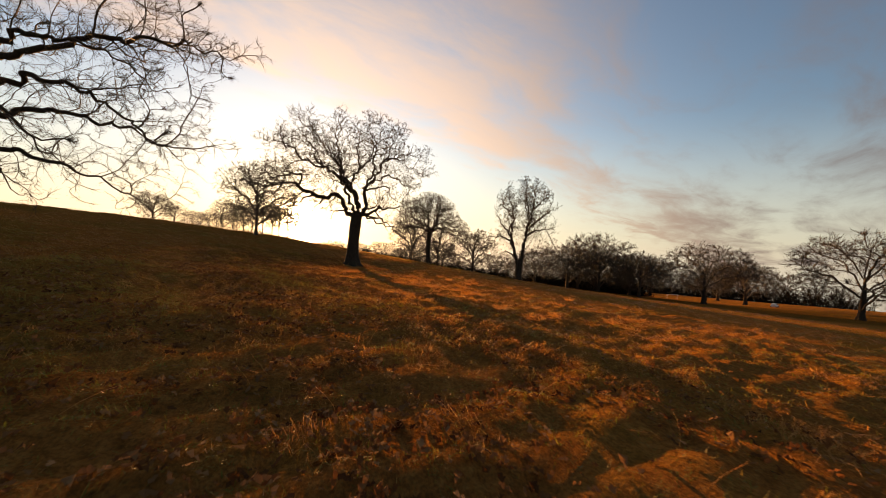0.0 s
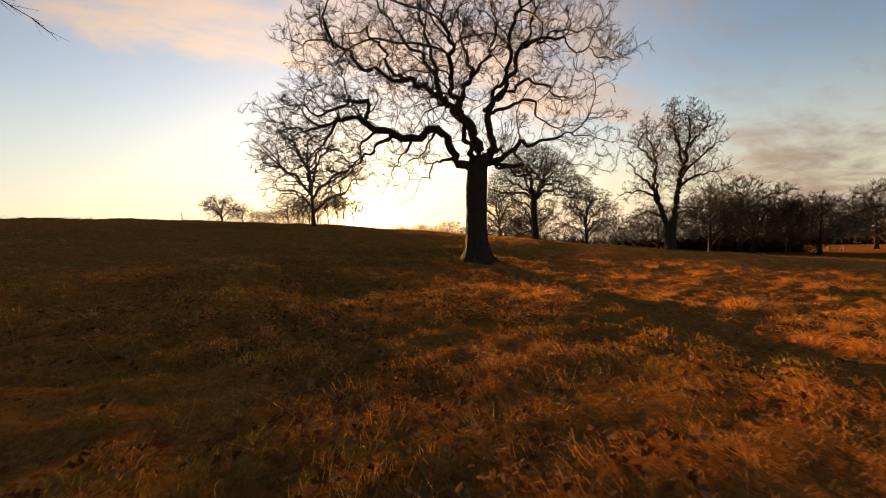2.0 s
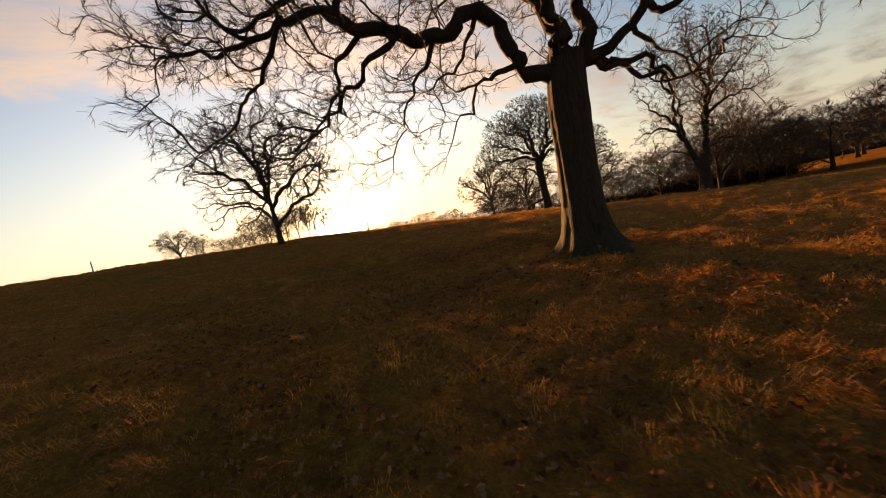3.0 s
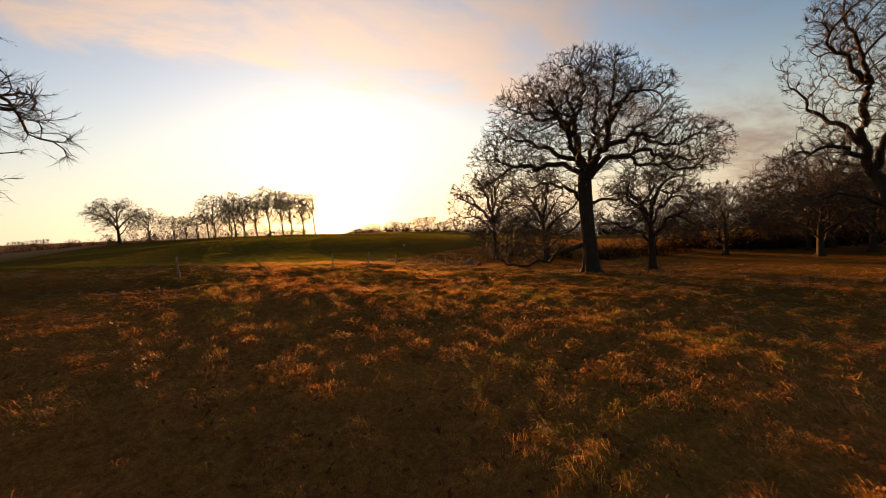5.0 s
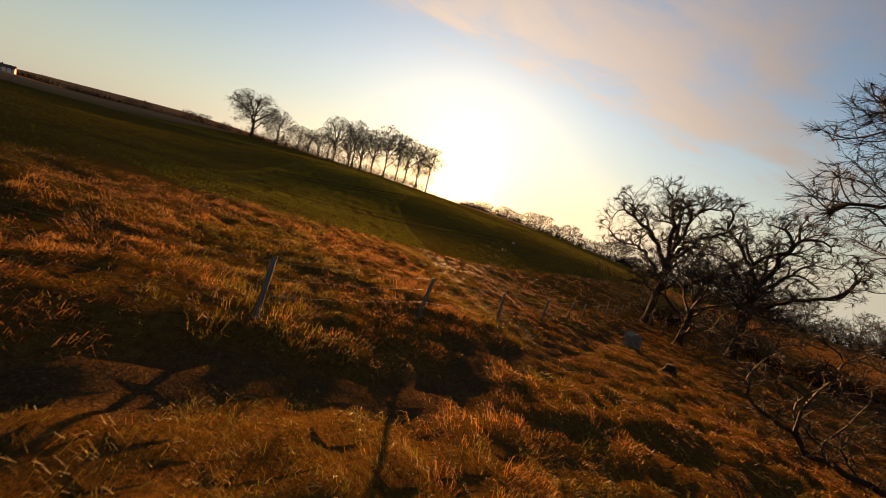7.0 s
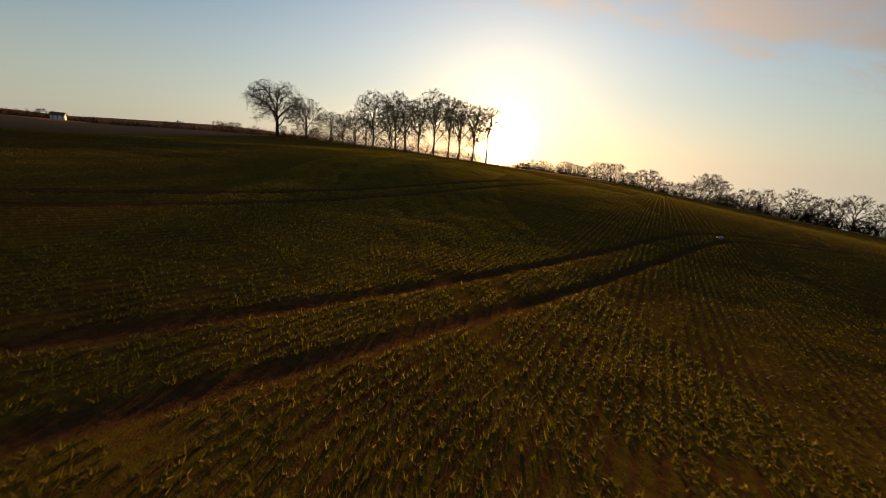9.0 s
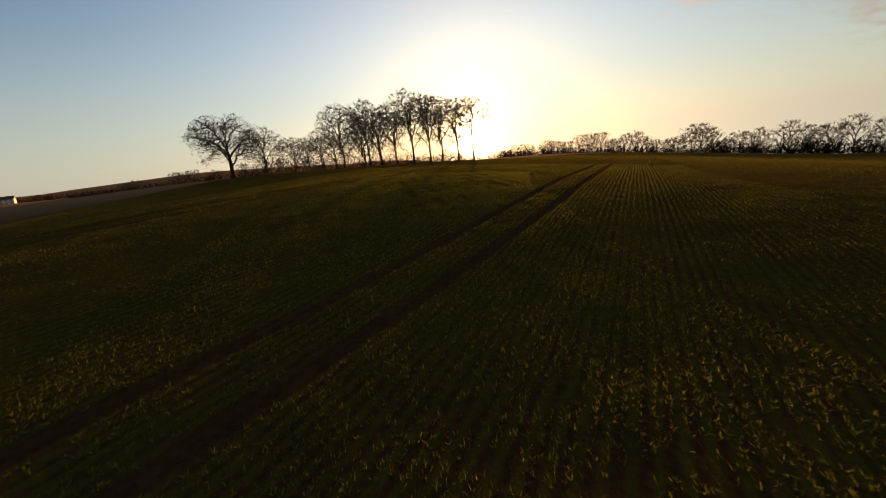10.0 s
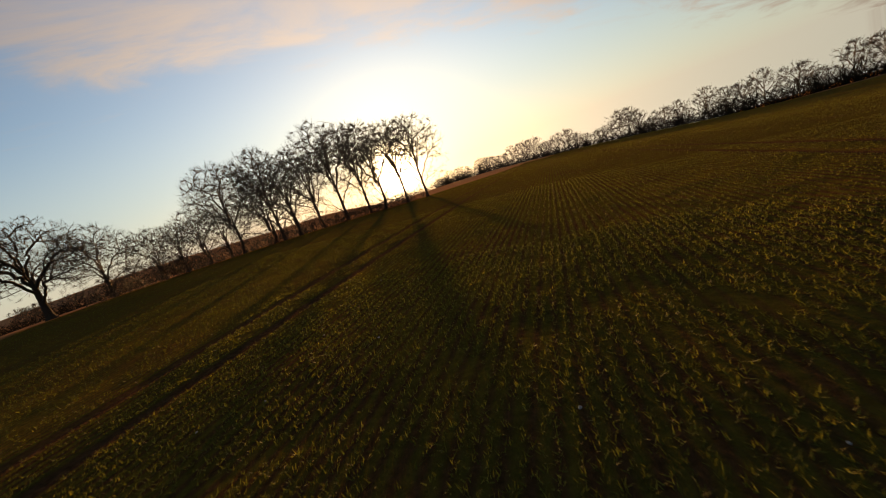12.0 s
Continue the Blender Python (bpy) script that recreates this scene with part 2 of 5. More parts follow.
def surface(x, y):
    """Height of the ground as built, with turf and ruts."""
    m = crop_mask(x, y)
    near = np.exp(-((np.maximum(np.abs(np.asarray(x, float) + 27) - 40, 0) / 7) ** 2)) * np.exp(-((np.maximum(np.abs(np.asarray(y, float) - 67) - 74, 0) / 8) ** 2))
    x, y = np.asarray(x, float), np.asarray(y, float)
    clump = np.sin(5.3 * x + 1.6 * np.sin(1.1 * y) + 0.7 * np.sin(3.1 * y)) * np.sin(4.9 * y + 1.9 * np.sin(0.9 * x) + 0.8 * np.sin(2.7 * x))
    tuft = np.sin(6.1 * (0.8 * x + 0.6 * y) + 1.4 * np.sin(1.7 * y - 0.9 * x)) * np.sin(7.3 * (0.8 * y - 0.6 * x) + 1.7 * np.sin(1.3 * x + 0.4 * y))
    return land(x, y) + bank(x, y)[0] + near * ((1 - m) * (0.13 * lumps(x, y) + 0.075 * clump + 0.06 * np.abs(tuft) ** 0.7) + m * (0.025 * lumps(x * 1.7, y * 1.7) - 0.05 * rut_depth(x, y)))



def ground_material():
    m, n = material("meadow_and_crop")
    at = n.add("ShaderNodeTexCoord").outputs["Object"]
    crop = n.add("ShaderNodeAttribute")
    crop.attribute_name = "crop"
    rut = n.add("ShaderNodeAttribute")
    rut.attribute_name = "rut"
    stub = n.add("ShaderNodeAttribute")
    stub.attribute_name = "stubble"
    big, mid, fine, grit = n.noise(0.09, 3, 0.6, at), n.noise(0.9, 5, 0.65, at), n.noise(9.0, 6, 0.75, at), n.noise(38.0, 4, 0.7, at)
    # rough winter grass: russet thatch, straw, moss green and leaf mould
    grass = n.ramp(mid, (0.32, (0.24, 0.088, 0.024)), (0.5, (0.36, 0.140, 0.036)), (0.70, (0.24, 0.150, 0.030)))
    straw = n.ramp(fine, (0.32, (0.10, 0.034, 0.009)), (0.5, (0.33, 0.118, 0.029)), (0.72, (0.55, 0.25, 0.070)))
    grass = n.mix(0.6, grass, straw)
    grass = n.mix(n.ramp(big, (0.48, 0.0), (0.62, 0.45)), grass, n.ramp(fine, (0.3, (0.075, 0.062, 0.012)), (0.7, (0.170, 0.145, 0.026))))
    grass = n.mix(n.ramp(grit, (0.38, 0.5), (0.58, 0.0)), grass, (0.075, 0.030, 0.012))
    # young cereal in drilled rows over dark soil
    wave = n.add("ShaderNodeTexWave", in_Scale=1.12, in_Distortion=1.2, in_Detail=3.0)
    n.put(wave.inputs["Vector"], at)
    n.put(wave.inputs["Detail Scale"], 3.0)
    green = n.ramp(n.noise(5.0, 5, 0.75, at), (0.3, (0.055, 0.052, 0.007)), (0.7, (0.125, 0.118, 0.014)))
    soil = n.ramp(n.noise(9.0, 5, 0.7, at), (0.3, (0.042, 0.018, 0.008)), (0.7, (0.125, 0.055, 0.026)))
    thin = n.math("ADD", n.math("MULTIPLY", wave.outputs[0], 0.45), n.math("MULTIPLY", n.noise(0.25, 3, 0.6, at), 0.75))
    field = n.mix(n.ramp(thin, (0.32, 0.08), (0.70, 0.56)), n.mix(0.3, soil, (0.036, 0.016, 0.008)), green)
    field = n.mix(rut.outputs[2], field, n.ramp(n.noise(7.0, 5, 0.7, at), (0.3, (0.040, 0.018, 0.009)), (0.7, (0.105, 0.050, 0.024))))
    col = n.mix(crop.outputs[2], grass, field)
    col = n.mix(stub.outputs[2], col, n.ramp(fine, (0.3, (0.20, 0.098, 0.050)), (0.7, (0.35, 0.180, 0.092))))
    rough_ground = n.math("ADD", n.math("ADD", fine, n.math("MULTIPLY", mid, 2.0)), n.math("MULTIPLY", grit, 0.5))
    # mix to a darker olive brown, as strong as the attribute says
    darker_grass = n.add("ShaderNodeAttribute")
    darker_grass.attribute_name = "darker_grass"
    col = n.mix(darker_grass.outputs[2], col, n.ramp(fine, (0.3, (0.035, 0.020, 0.006)), (0.7, (0.115, 0.066, 0.016))))
    track = n.add("ShaderNodeAttribute")
    track.attribute_name = "track"
    col = n.mix(n.math("MULTIPLY", track.outputs[2], n.ramp(mid, (0.3, 1.0), (0.7, 0.45))), col, n.ramp(grit, (0.35, (0.040, 0.024, 0.013)), (0.62, (0.095, 0.062, 0.036)), (0.72, (0.30, 0.26, 0.21))))
    finish(n, col, 1.0, rough_ground, 0.9, 0.08, spec=0.0)
    return m


def sheet(name, xs, ys, height, mat):
    gx, gy = np.meshgrid(xs, ys)
    gz = height(gx, gy)
    verts = np.stack([gx, gy, gz], -1).reshape(-1, 3)
    nx, ny = len(xs), len(ys)
    i = (np.arange(ny - 1)[:, None] * nx + np.arange(nx - 1)[None]).ravel()
    quads = np.stack([i, i + 1, i + nx + 1, i + nx], -1)
    ob = from_arrays(name, verts, quads, mat)
    return ob, gx.ravel(), gy.ravel()


def from_arrays(name, verts, faces, mat, parent=None, smooth=True):
    """One mesh object from numpy arrays; every face has the same number of corners."""
    me = bpy.data.meshes.new(name)
    nf, k = faces.shape
    me.vertices.add(len(verts))
    me.vertices.foreach_set("co", np.ascontiguousarray(verts, dtype=np.float32).ravel())
    me.loops.add(nf * k)
    me.loops.foreach_set("vertex_index", np.ascontiguousarray(faces, dtype=np.int32).ravel())
    me.polygons.add(nf)
    me.polygons.foreach_set("loop_start", np.arange(0, nf * k, k, dtype=np.int32))
    me.polygons.foreach_set("use_smooth", np.full(nf, smooth))
    me.update(calc_edges=True)
    me.materials.append(mat)
    ob = new(name, me)
    if parent is not None:
        ob.parent = parent
    return ob


GROUND_MAT = ground_material()
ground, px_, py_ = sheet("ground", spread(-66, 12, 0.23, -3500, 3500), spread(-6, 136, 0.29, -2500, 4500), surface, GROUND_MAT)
tagged(ground, "rolling ground of rough russet grass and young green crop", "ground", kind="structure")


def attribute(ob, name, values):
    a = ob.data.attributes.new(name, "FLOAT", "POINT")
    a.data.foreach_set("value", np.ascontiguousarray(values, dtype=np.float32))


attribute(ground, "crop", crop_mask(px_, py_))
attribute(ground, "rut", rut_depth(px_, py_))
beyond = np.clip((py_ - 3 - np.interp(px_, (-900, -121, -80, -66, -30, 60, 122, 158, 400), (165, 149, 187, 290, 355, 378, 352, 298, 200))) / 3, 0, 1) * np.clip((170 - px_) / 20, 0, 1)
beyond = np.maximum(beyond, np.clip((-118.5 - px_) / 2, 0, 1))
attribute(ground, "stubble", beyond)
attribute(ground, "track", bank(px_, py_)[1])
# rough grass turns darker and browner between y 56 and 140
attribute(ground, "darker_grass", np.clip((py_ - 56) / 10, 0, 1) * np.clip((py_ * 0 + 140 - py_) / 20, 0, 1) * (1 - crop_mask(px_, py_)) * 0.75)

# ---------------------------------------------------------------- trees


def unit(v):
    return v / np.maximum(np.linalg.norm(v, axis=-1, keepdims=True), 1e-9)


def tubes(paths, radii, sides):
    """Vertices and quads of tapering tubes: paths (N, n, 3), radii (N, n)."""
    N, n, _ = paths.shape
    tan = np.gradient(paths, axis=1)
    tan = unit(tan)
    ref = np.where(np.abs(tan[..., 2:3]) > 0.9, np.array([1.0, 0, 0]), np.array([0, 0, 1.0]))
    a = unit(np.cross(tan, ref))
    b = np.cross(tan, a)
    ang = np.arange(sides) * 2 * math.pi / sides
    ring = a[:, :, None] * np.cos(ang)[None, None, :, None] + b[:, :, None] * np.sin(ang)[None, None, :, None]
    verts = (paths[:, :, None] + ring * radii[:, :, None, None]).reshape(-1, 3)
    base = (np.arange(N)[:, None, None] * n + np.arange(n - 1)[None, :, None]) * sides
    s = np.arange(sides)[None, None]
    t = (s + 1) % sides
    quads = np.stack([base + s, base + t, base + sides + t, base + sides + s], -1).reshape(-1, 4)
    return verts, quads


def strips(rng, paths, radii):
    """Flat slips for the thinnest twigs, each turned its own way."""
    N, n, _ = paths.shape
    tan = unit(paths[:, -1] - paths[:, 0])
    side = unit(np.cross(tan, unit(rng.normal(size=(N, 3)))))[:, None] * radii[:, :, None]
    verts = np.stack([paths - side, paths + side], 2).reshape(-1, 3)
    base = np.arange(N)[:, None] * n * 2 + np.arange(n - 1)[None] * 2
    quads = np.stack([base, base + 1, base + 3, base + 2], -1).reshape(-1, 4)
    return verts, quads


def resample(points, n):
    """A smooth line through the given points, n of them, evenly spaced (Catmull-Rom)."""
    p = np.array(points, float)
    q = np.vstack([2 * p[0] - p[1], p, 2 * p[-1] - p[-2]])
    out = []
    for i in range(1, len(q) - 2):
        for s in np.linspace(0, 1, 12, endpoint=False):
            a, b, c, d = q[i - 1], q[i], q[i + 1], q[i + 2]
            out.append(0.5 * (2 * b + (c - a) * s + (2 * a - 5 * b + 4 * c - d) * s**2 + (3 * b - a - 3 * c + d) * s**3))
    out = np.array(out + [p[-1]])
    d = np.r_[0, np.cumsum(np.linalg.norm(np.diff(out, axis=0), axis=1))]
    at = np.linspace(0, d[-1], n)
    return np.stack([np.interp(at, d, out[:, k]) for k in range(3)], -1)


def sprout(rng, paths, radii, count, n, reach, spread_deg, crook, lift, first=0.25, thin=0.55, away=None, pull=0.0, least=0.006):
    """Branches that grow from the given ones: count on each, n points long. reach: length over the parent's;
    crook: how bent; lift: how much they turn up; away: they lean out from this point by pull."""
    N, m, _ = paths.shape
    who = np.repeat(np.arange(N), count)
    K = len(who)
    slot = np.tile(np.arange(count), N)
    s = first + (1 - first) * np.clip((slot + rng.uniform(0.1, 0.95, K)) / count, 0, 0.995)
    f = s * (m - 1)
    i = np.minimum(f.astype(int), m - 2)
    w = (f - i)[:, None]
    start = paths[who, i] * (1 - w) + paths[who, i + 1] * w
    rad = radii[who, i] * (1 - w[:, 0]) + radii[who, i + 1] * w[:, 0]
    tan = unit(paths[who, i + 1] - paths[who, i])
    length = np.linalg.norm(np.diff(paths, axis=1), axis=2).sum(1)[who]
    side = unit(np.cross(tan, unit(rng.normal(size=(K, 3)))))
    ang = np.radians(rng.normal(spread_deg, 14, K))[:, None]
    way = unit(tan * np.cos(ang) + side * np.sin(ang))
    if away is not None:
        way = unit(way + pull * unit(start - away))
    long_ = length * reach * rng.uniform(0.55, 1.25, K) * (1.15 - 0.6 * s)
    step = (long_ / (n - 1))[:, None]
    out = np.empty((K, n, 3))
    out[:, 0] = start
    for k in range(1, n):
        way = unit(way + crook * rng.normal(size=(K, 3)) + np.array([0, 0, lift]))
        out[:, k] = out[:, k - 1] + way * step
    r0 = np.maximum(np.minimum(rad * thin, 0.030 * long_ + 0.004), least)
    taper = np.linspace(1, 0.4, n)[None]
    return out, np.maximum(r0[:, None] * taper, least * 0.6)


def trunk_mesh(name, line, radii, flare, mat, parent, rng, sides=40):
    """A trunk with root flare and fluted sides."""
    p = resample(line, 26)
    h = np.linspace(0, 1, 26)
    r = np.interp(h, np.linspace(0, 1, len(radii)), radii)
    zz = p[:, 2] - p[0, 2]
    r = r * (1 + flare * np.exp(-zz / 0.45))
    verts, quads = tubes(p[None], r[None], sides)
    v = verts.reshape(26, sides, 3)
    ang = np.arange(sides) * 2 * math.pi / sides
    ph = rng.uniform(0, 6.28, 3)
    for k in range(26):
        root = 0.28 * math.exp(-zz[k] / 0.5)
        wob = 1 + (0.05 + root) * np.cos(5 * ang + ph[0]) * 0.6 + 0.04 * np.cos(3 * ang + ph[1] + zz[k] * 0.6) + 0.03 * np.cos(9 * ang + ph[2] + zz[k] * 0.3)
        wob = wob + 0.022 * np.cos(14 * ang + ph[1] + 0.7 * math.sin(1.7 * zz[k])) * (0.6 + 0.4 * math.sin(2.3 * zz[k] + ph[0])) + rng.normal(0, 0.010, sides)
        v[k] = p[k] + (v[k] - p[k]) * wob[:, None]
    return from_arrays(name, v.reshape(-1, 3), quads, mat, parent)


def crown_points(rng, domes, count, floor):
    """Points spread through the crown's ellipsoids (centre, half sizes), with an uneven outline, over floor."""
    out, size = [], np.array([np.prod(h) ** 0.8 for _, h in domes])
    for (c, h), share in zip(domes, size / size.sum()):
        k = int(count * share * 1.7) + 4
        d = unit(rng.normal(size=(k, 3)))
        r = rng.uniform(0.02, 1.0, k) ** 0.40
        turn = np.arctan2(d[:, 1], d[:, 0])
        lobe = 0.93 + 0.08 * np.sin(4 * turn + c[2]) + 0.08 * np.sin(7 * d[:, 2] + 3 * turn + c[0]) + 0.05 * np.sin(13 * d[:, 2] - 5 * turn)
        out.append(np.array(c, float) + d * (r * lobe)[:, None] * np.array(h, float))
    p = np.vstack(out)
    p = p[p[:, 2] > floor + rng.normal(0, 0.4, len(p))]
    return p[rng.permutation(len(p))[:count]]


def grow(rng, seeds, up, points, step, reach, kill, crook, lift, centre, domes, rounds=90, spring=0.22):
    """Branches grow from the seed nodes towards the crown's points until each is reached. Gives nodes and parents."""
    pos, par = [np.array(p) for p in seeds], list(up)
    pos = np.array(pos)
    d = np.full(len(points), 1e9)
    near = np.zeros(len(points), int)

    def meet(lo, d, near, points):
        for k in range(lo, len(pos), 400):
            q = pos[k : k + 400]
            e = np.linalg.norm(points[:, None] - q[None], axis=2)
            j = e.argmin(1)
            m = e[np.arange(len(points)), j]
            better = m < d
            d = np.where(better, m, d)
            near = np.where(better, k + j, near)
        return d, near

    lo = 0
    for _ in range(rounds):
        d, near = meet(lo, d, near, points)
        alive = d > kill
        points, d, near = points[alive], d[alive], near[alive]
        act = d < reach
        if len(points) == 0 or not act.any():
            break
        who, inv = np.unique(near[act], return_inverse=True)
        pull = np.zeros((len(who), 3))
        np.add.at(pull, inv.ravel(), unit(points[act] - pos[near[act]]))
        own = np.array([pos[i] - pos[par[i]] if par[i] >= 0 else (0, 0, 1.0) for i in who])
        out = unit(pos[who] - centre)
        way = unit(0.9 * unit(pull) + 0.75 * unit(own) + spring * out + crook * rng.normal(size=pull.shape) + np.array([0, 0, lift]))
        tip = pos[who] + way * step * rng.uniform(0.75, 1.2, len(who))[:, None]
        held = np.zeros(len(who), bool)
        for c, h in domes:
            held |= np.linalg.norm((tip - np.array(c, float)) / np.array(h, float), axis=1) < 1.05
        if not held.any():
            break
        lo = len(pos)
        pos = np.vstack([pos, tip[held]])
        par.extend(int(i) for i in who[held])
    return pos, np.array(par)


def segments(pos, par, rad, which, sides):
    """Tapering pieces from each chosen node to its parent; alike rings meet at a node."""
    i = np.nonzero(which)[0]
    p = par[i]
    heir = np.full(len(pos), -1)
    order = np.argsort(rad)
    heir[par[order][par[order] >= 0]] = order[par[order] >= 0]
    tan = unit(pos - pos[np.maximum(par, 0)])
    main = heir[p] == i
    r0 = np.where(main, rad[p], np.minimum(rad[p], rad[i] * 1.15))
    t0 = np.where((main & (par[p] >= 0))[:, None], tan[p], tan[i])
    rings = []
    for c, t, r in ((pos[p], t0, r0), (pos[i], tan[i], rad[i])):
        a = unit(np.cross(t, np.array([0.31, 0.17, 0.94])))
        b = np.cross(t, a)
        g = np.arange(sides) * 2 * math.pi / sides
        rings.append(c[:, None] + (a[:, None] * np.cos(g)[None, :, None] + b[:, None] * np.sin(g)[None, :, None]) * r[:, None, None])
    v = np.stack(rings, 1).reshape(-1, 3)
    s = np.arange(sides)
    k = (np.arange(len(i)) * 2 * sides)[:, None]
    q = np.stack([k + s, k + (s + 1) % sides, k + sides + (s + 1) % sides, k + sides + s], -1).reshape(-1, 4)
    return v, q


def tree(name, label, line, girth, limbs, seed, detail, domes, floor=0.0, bark=BARK, flare=0.55, category="tree", group="", kept_limbs=True, lift=0.04):
    """A bare tree about its own foot: trunk line, girth (radii up the trunk), main limbs as (points, foot radius), and the
    crown's ellipsoids, which twigs fill. Parts: trunk, each limb, crown."""
    rng = np.random.default_rng(seed)
    root = new(name)
    root.empty_display_size = 0.5
    tagged(root, label, category, group)
    trunk_mesh("trunk", line, girth, flare, bark, root, rng)
    step = detail["step"]
    pos, par, rad, own = [], [], [], []
    tl = resample(line, 26)
    for k, p in enumerate(tl):
        pos.append(p), par.append(k - 1), rad.append(0.0), own.append(-1)
    for j, (pts, r) in enumerate(limbs):
        ln = np.linalg.norm(np.diff(np.array(pts, float), axis=0), axis=1).sum()
        n = max(6, int(ln / step))
        p = resample(pts, n)
        w = max(1, int(0.35 / step))
        for _ in range(2):
            q = np.vstack([np.repeat(p[:1], w, 0), p, np.repeat(p[-1:], w, 0)])
            q = np.stack([np.convolve(q[:, a], np.ones(2 * w + 1) / (2 * w + 1), "valid") for a in range(3)], -1)
            q[0], q[-1] = p[0], p[-1]
            p = q
        # crooked on the scale of half a metre
        w = max(3, int(0.55 / step) | 1)
        jig = rng.normal(size=(n + w - 1, 3))
        jig = np.stack([np.convolve(jig[:, a], np.hanning(w + 2)[1:-1], "valid") for a in range(3)], -1) / math.sqrt(w * 0.375)
        p = p + jig * 0.10 * np.clip(np.arange(n) / 4 - 0.25, 0, 1)[:, None]
        at = np.linalg.norm(np.array(pos) - p[0], axis=1).argmin()
        for k in range(n):
            s = k / (n - 1)
            pos.append(p[k]), par.append(int(at) if k == 0 else len(pos) - 2)
            rad.append(r * (0.88 * (1 - s) ** 1.25 + 0.12 * (1 - 0.8 * s))), own.append(j)
    skip = len(tl)
    centre = np.array([line[-1][0], line[-1][1], 0.7 * line[-1][2]])
    # boughs first, wide apart; then branchlets in pads about their outer parts
    coarse = crown_points(rng, domes, detail["boughs"], floor)
    wide = [(c, (h[0] * 1.12, h[1] * 1.12, h[2] * 1.12)) for c, h in domes]
    P, par = grow(rng, np.array(pos), par, coarse, step * 1.7, detail["reach"] * 3.0, detail["kill"] * 2.6, detail["crook"], lift, centre, domes, spring=detail.get("spring", 0.22))
    far_out = np.linalg.norm(P - centre, axis=1)
    bear = np.arange(len(P)) >= len(pos)
    ends = np.array(rad) < 0.45 * max(r for _, r in limbs)
    bear[: len(pos)] = ends & (np.array(own) >= 0)
    host = np.nonzero(bear)[0]
    if len(host) == 0:
        host = np.arange(len(P))
    chance = (far_out[host] / far_out[host].max()) ** 2.0
    pick = rng.choice(host, detail["points"], p=chance / chance.sum())
    spray = rng.normal(size=(len(pick), 3)) * detail["pad"] * np.array([1.0, 1.0, 0.75])
    fine = P[pick] + spray + detail.get("outward", 0.6) * detail["pad"] * unit(P[pick] - centre)
    fine = fine[fine[:, 2] > floor - 0.5]
    P, par = grow(rng, P, list(par), fine, step, detail["reach"], detail["kill"], detail["crook"] * 0.7, lift, centre, wide, rounds=26, spring=detail.get("spring", 0.22))
    n = len(P)
    limb_of = np.r_[np.array(own), np.full(n - len(own), -2)]
    for i in range(len(own), n):
        limb_of[i] = limb_of[par[i]]
    # thickness: each branch carries what grows from it
    e = 2.0
    load = np.zeros(n)
    kids = np.zeros(n, int)
    np.add.at(kids, par[par >= 0], 1)
    tip = detail["tip"]
    for i in range(n - 1, -1, -1):
        if kids[i] == 0:
            load[i] += tip**e
        if par[i] >= 0:
            load[par[i]] += load[i]
    R = load ** (1 / e)
    R[: len(rad)] = np.maximum(R[: len(rad)] * 0.8, np.array(rad))
    for i in range(skip, n):
        if par[i] >= skip:
            R[i] = min(R[i], R[par[i]])
    drawn = np.arange(n) >= skip
    thick = drawn & (R > detail["limb"])
    if kept_limbs:
        for j in range(len(limbs)):
            w = thick & (limb_of == j)
            if w.any():
                from_arrays("limb", *segments(P, par, R, w, 8), bark, root)
        thick_done = thick & (limb_of >= 0)
    else:
        thick_done = np.zeros(n, bool)
    v, q = segments(P, par, R, drawn & ~thick_done, detail["sides"])
    vs, qs, off = [v], [q], len(v)
    # fine twigs along the thin branches
    thin = np.nonzero(drawn & (R < detail["twig_on"]))[0]
    who = np.repeat(thin, detail["twigs"])
    K = len(who)
    tan = unit(P[who] - P[par[who]])
    way = unit(tan + 0.50 * rng.normal(size=(K, 3)) + 0.25 * unit(P[who] - centre) + np.array([0, 0, 0.05]))
    w = rng.uniform(0, 1, K)[:, None]
    foot = P[who] * w + P[par[who]] * (1 - w)
    T = np.stack([foot, foot + way * (detail["twig_long"] * rng.uniform(0.4, 1.3, K))[:, None]], 1)
    v, q = strips(rng, T, np.full((K, 2), detail["twig"]) * np.array([1.1, 0.5]))
    vs.append(v), qs.append(q + off)
    from_arrays("crown", np.vstack(vs), np.vstack(qs), TWIG, root)
    return root


def stand(root, x, y, turn=0.0, size=1.0, sink=0.08):
    root.matrix_basis = Matrix.LocRotScale((x, y, float(surface(np.array([x]), np.array([y]))[0]) - sink), Euler((0, 0, radians(turn))), (size, size, size))
    return root


def auto_limbs(rng, base, top, count, radius, rise, r0, droop=0.0):
    """Main limbs from a trunk between heights base and top, reaching a dome of that radius and rise."""
    out = []
    for k in range(count):
        a = k * 2.399 + rng.uniform(-0.4, 0.4)
        h = base + (top - base) * (k / max(1, count - 1)) ** 0.8
        s = (k + 0.5) / count
        out_r = radius * math.sqrt(max(0.03, 1 - s**1.6)) * rng.uniform(0.8, 1.1)
        z1 = h + (rise - h) * (0.22 + 0.78 * s) * rng.uniform(0.9, 1.05) - droop * (1 - s)
        ca, sa = math.cos(a), math.sin(a)
        mid_z = h + (z1 - h) * 0.62 + 0.10 * radius
        pts = [(0, 0, h - 0.3), (ca * out_r * 0.22, sa * out_r * 0.22, h + (z1 - h) * 0.25 + 0.2), (ca * out_r * 0.6, sa * out_r * 0.6, mid_z),
               (ca * out_r, sa * out_r, z1)]
        out.append((pts, r0 * (1 - 0.55 * s)))
    return out


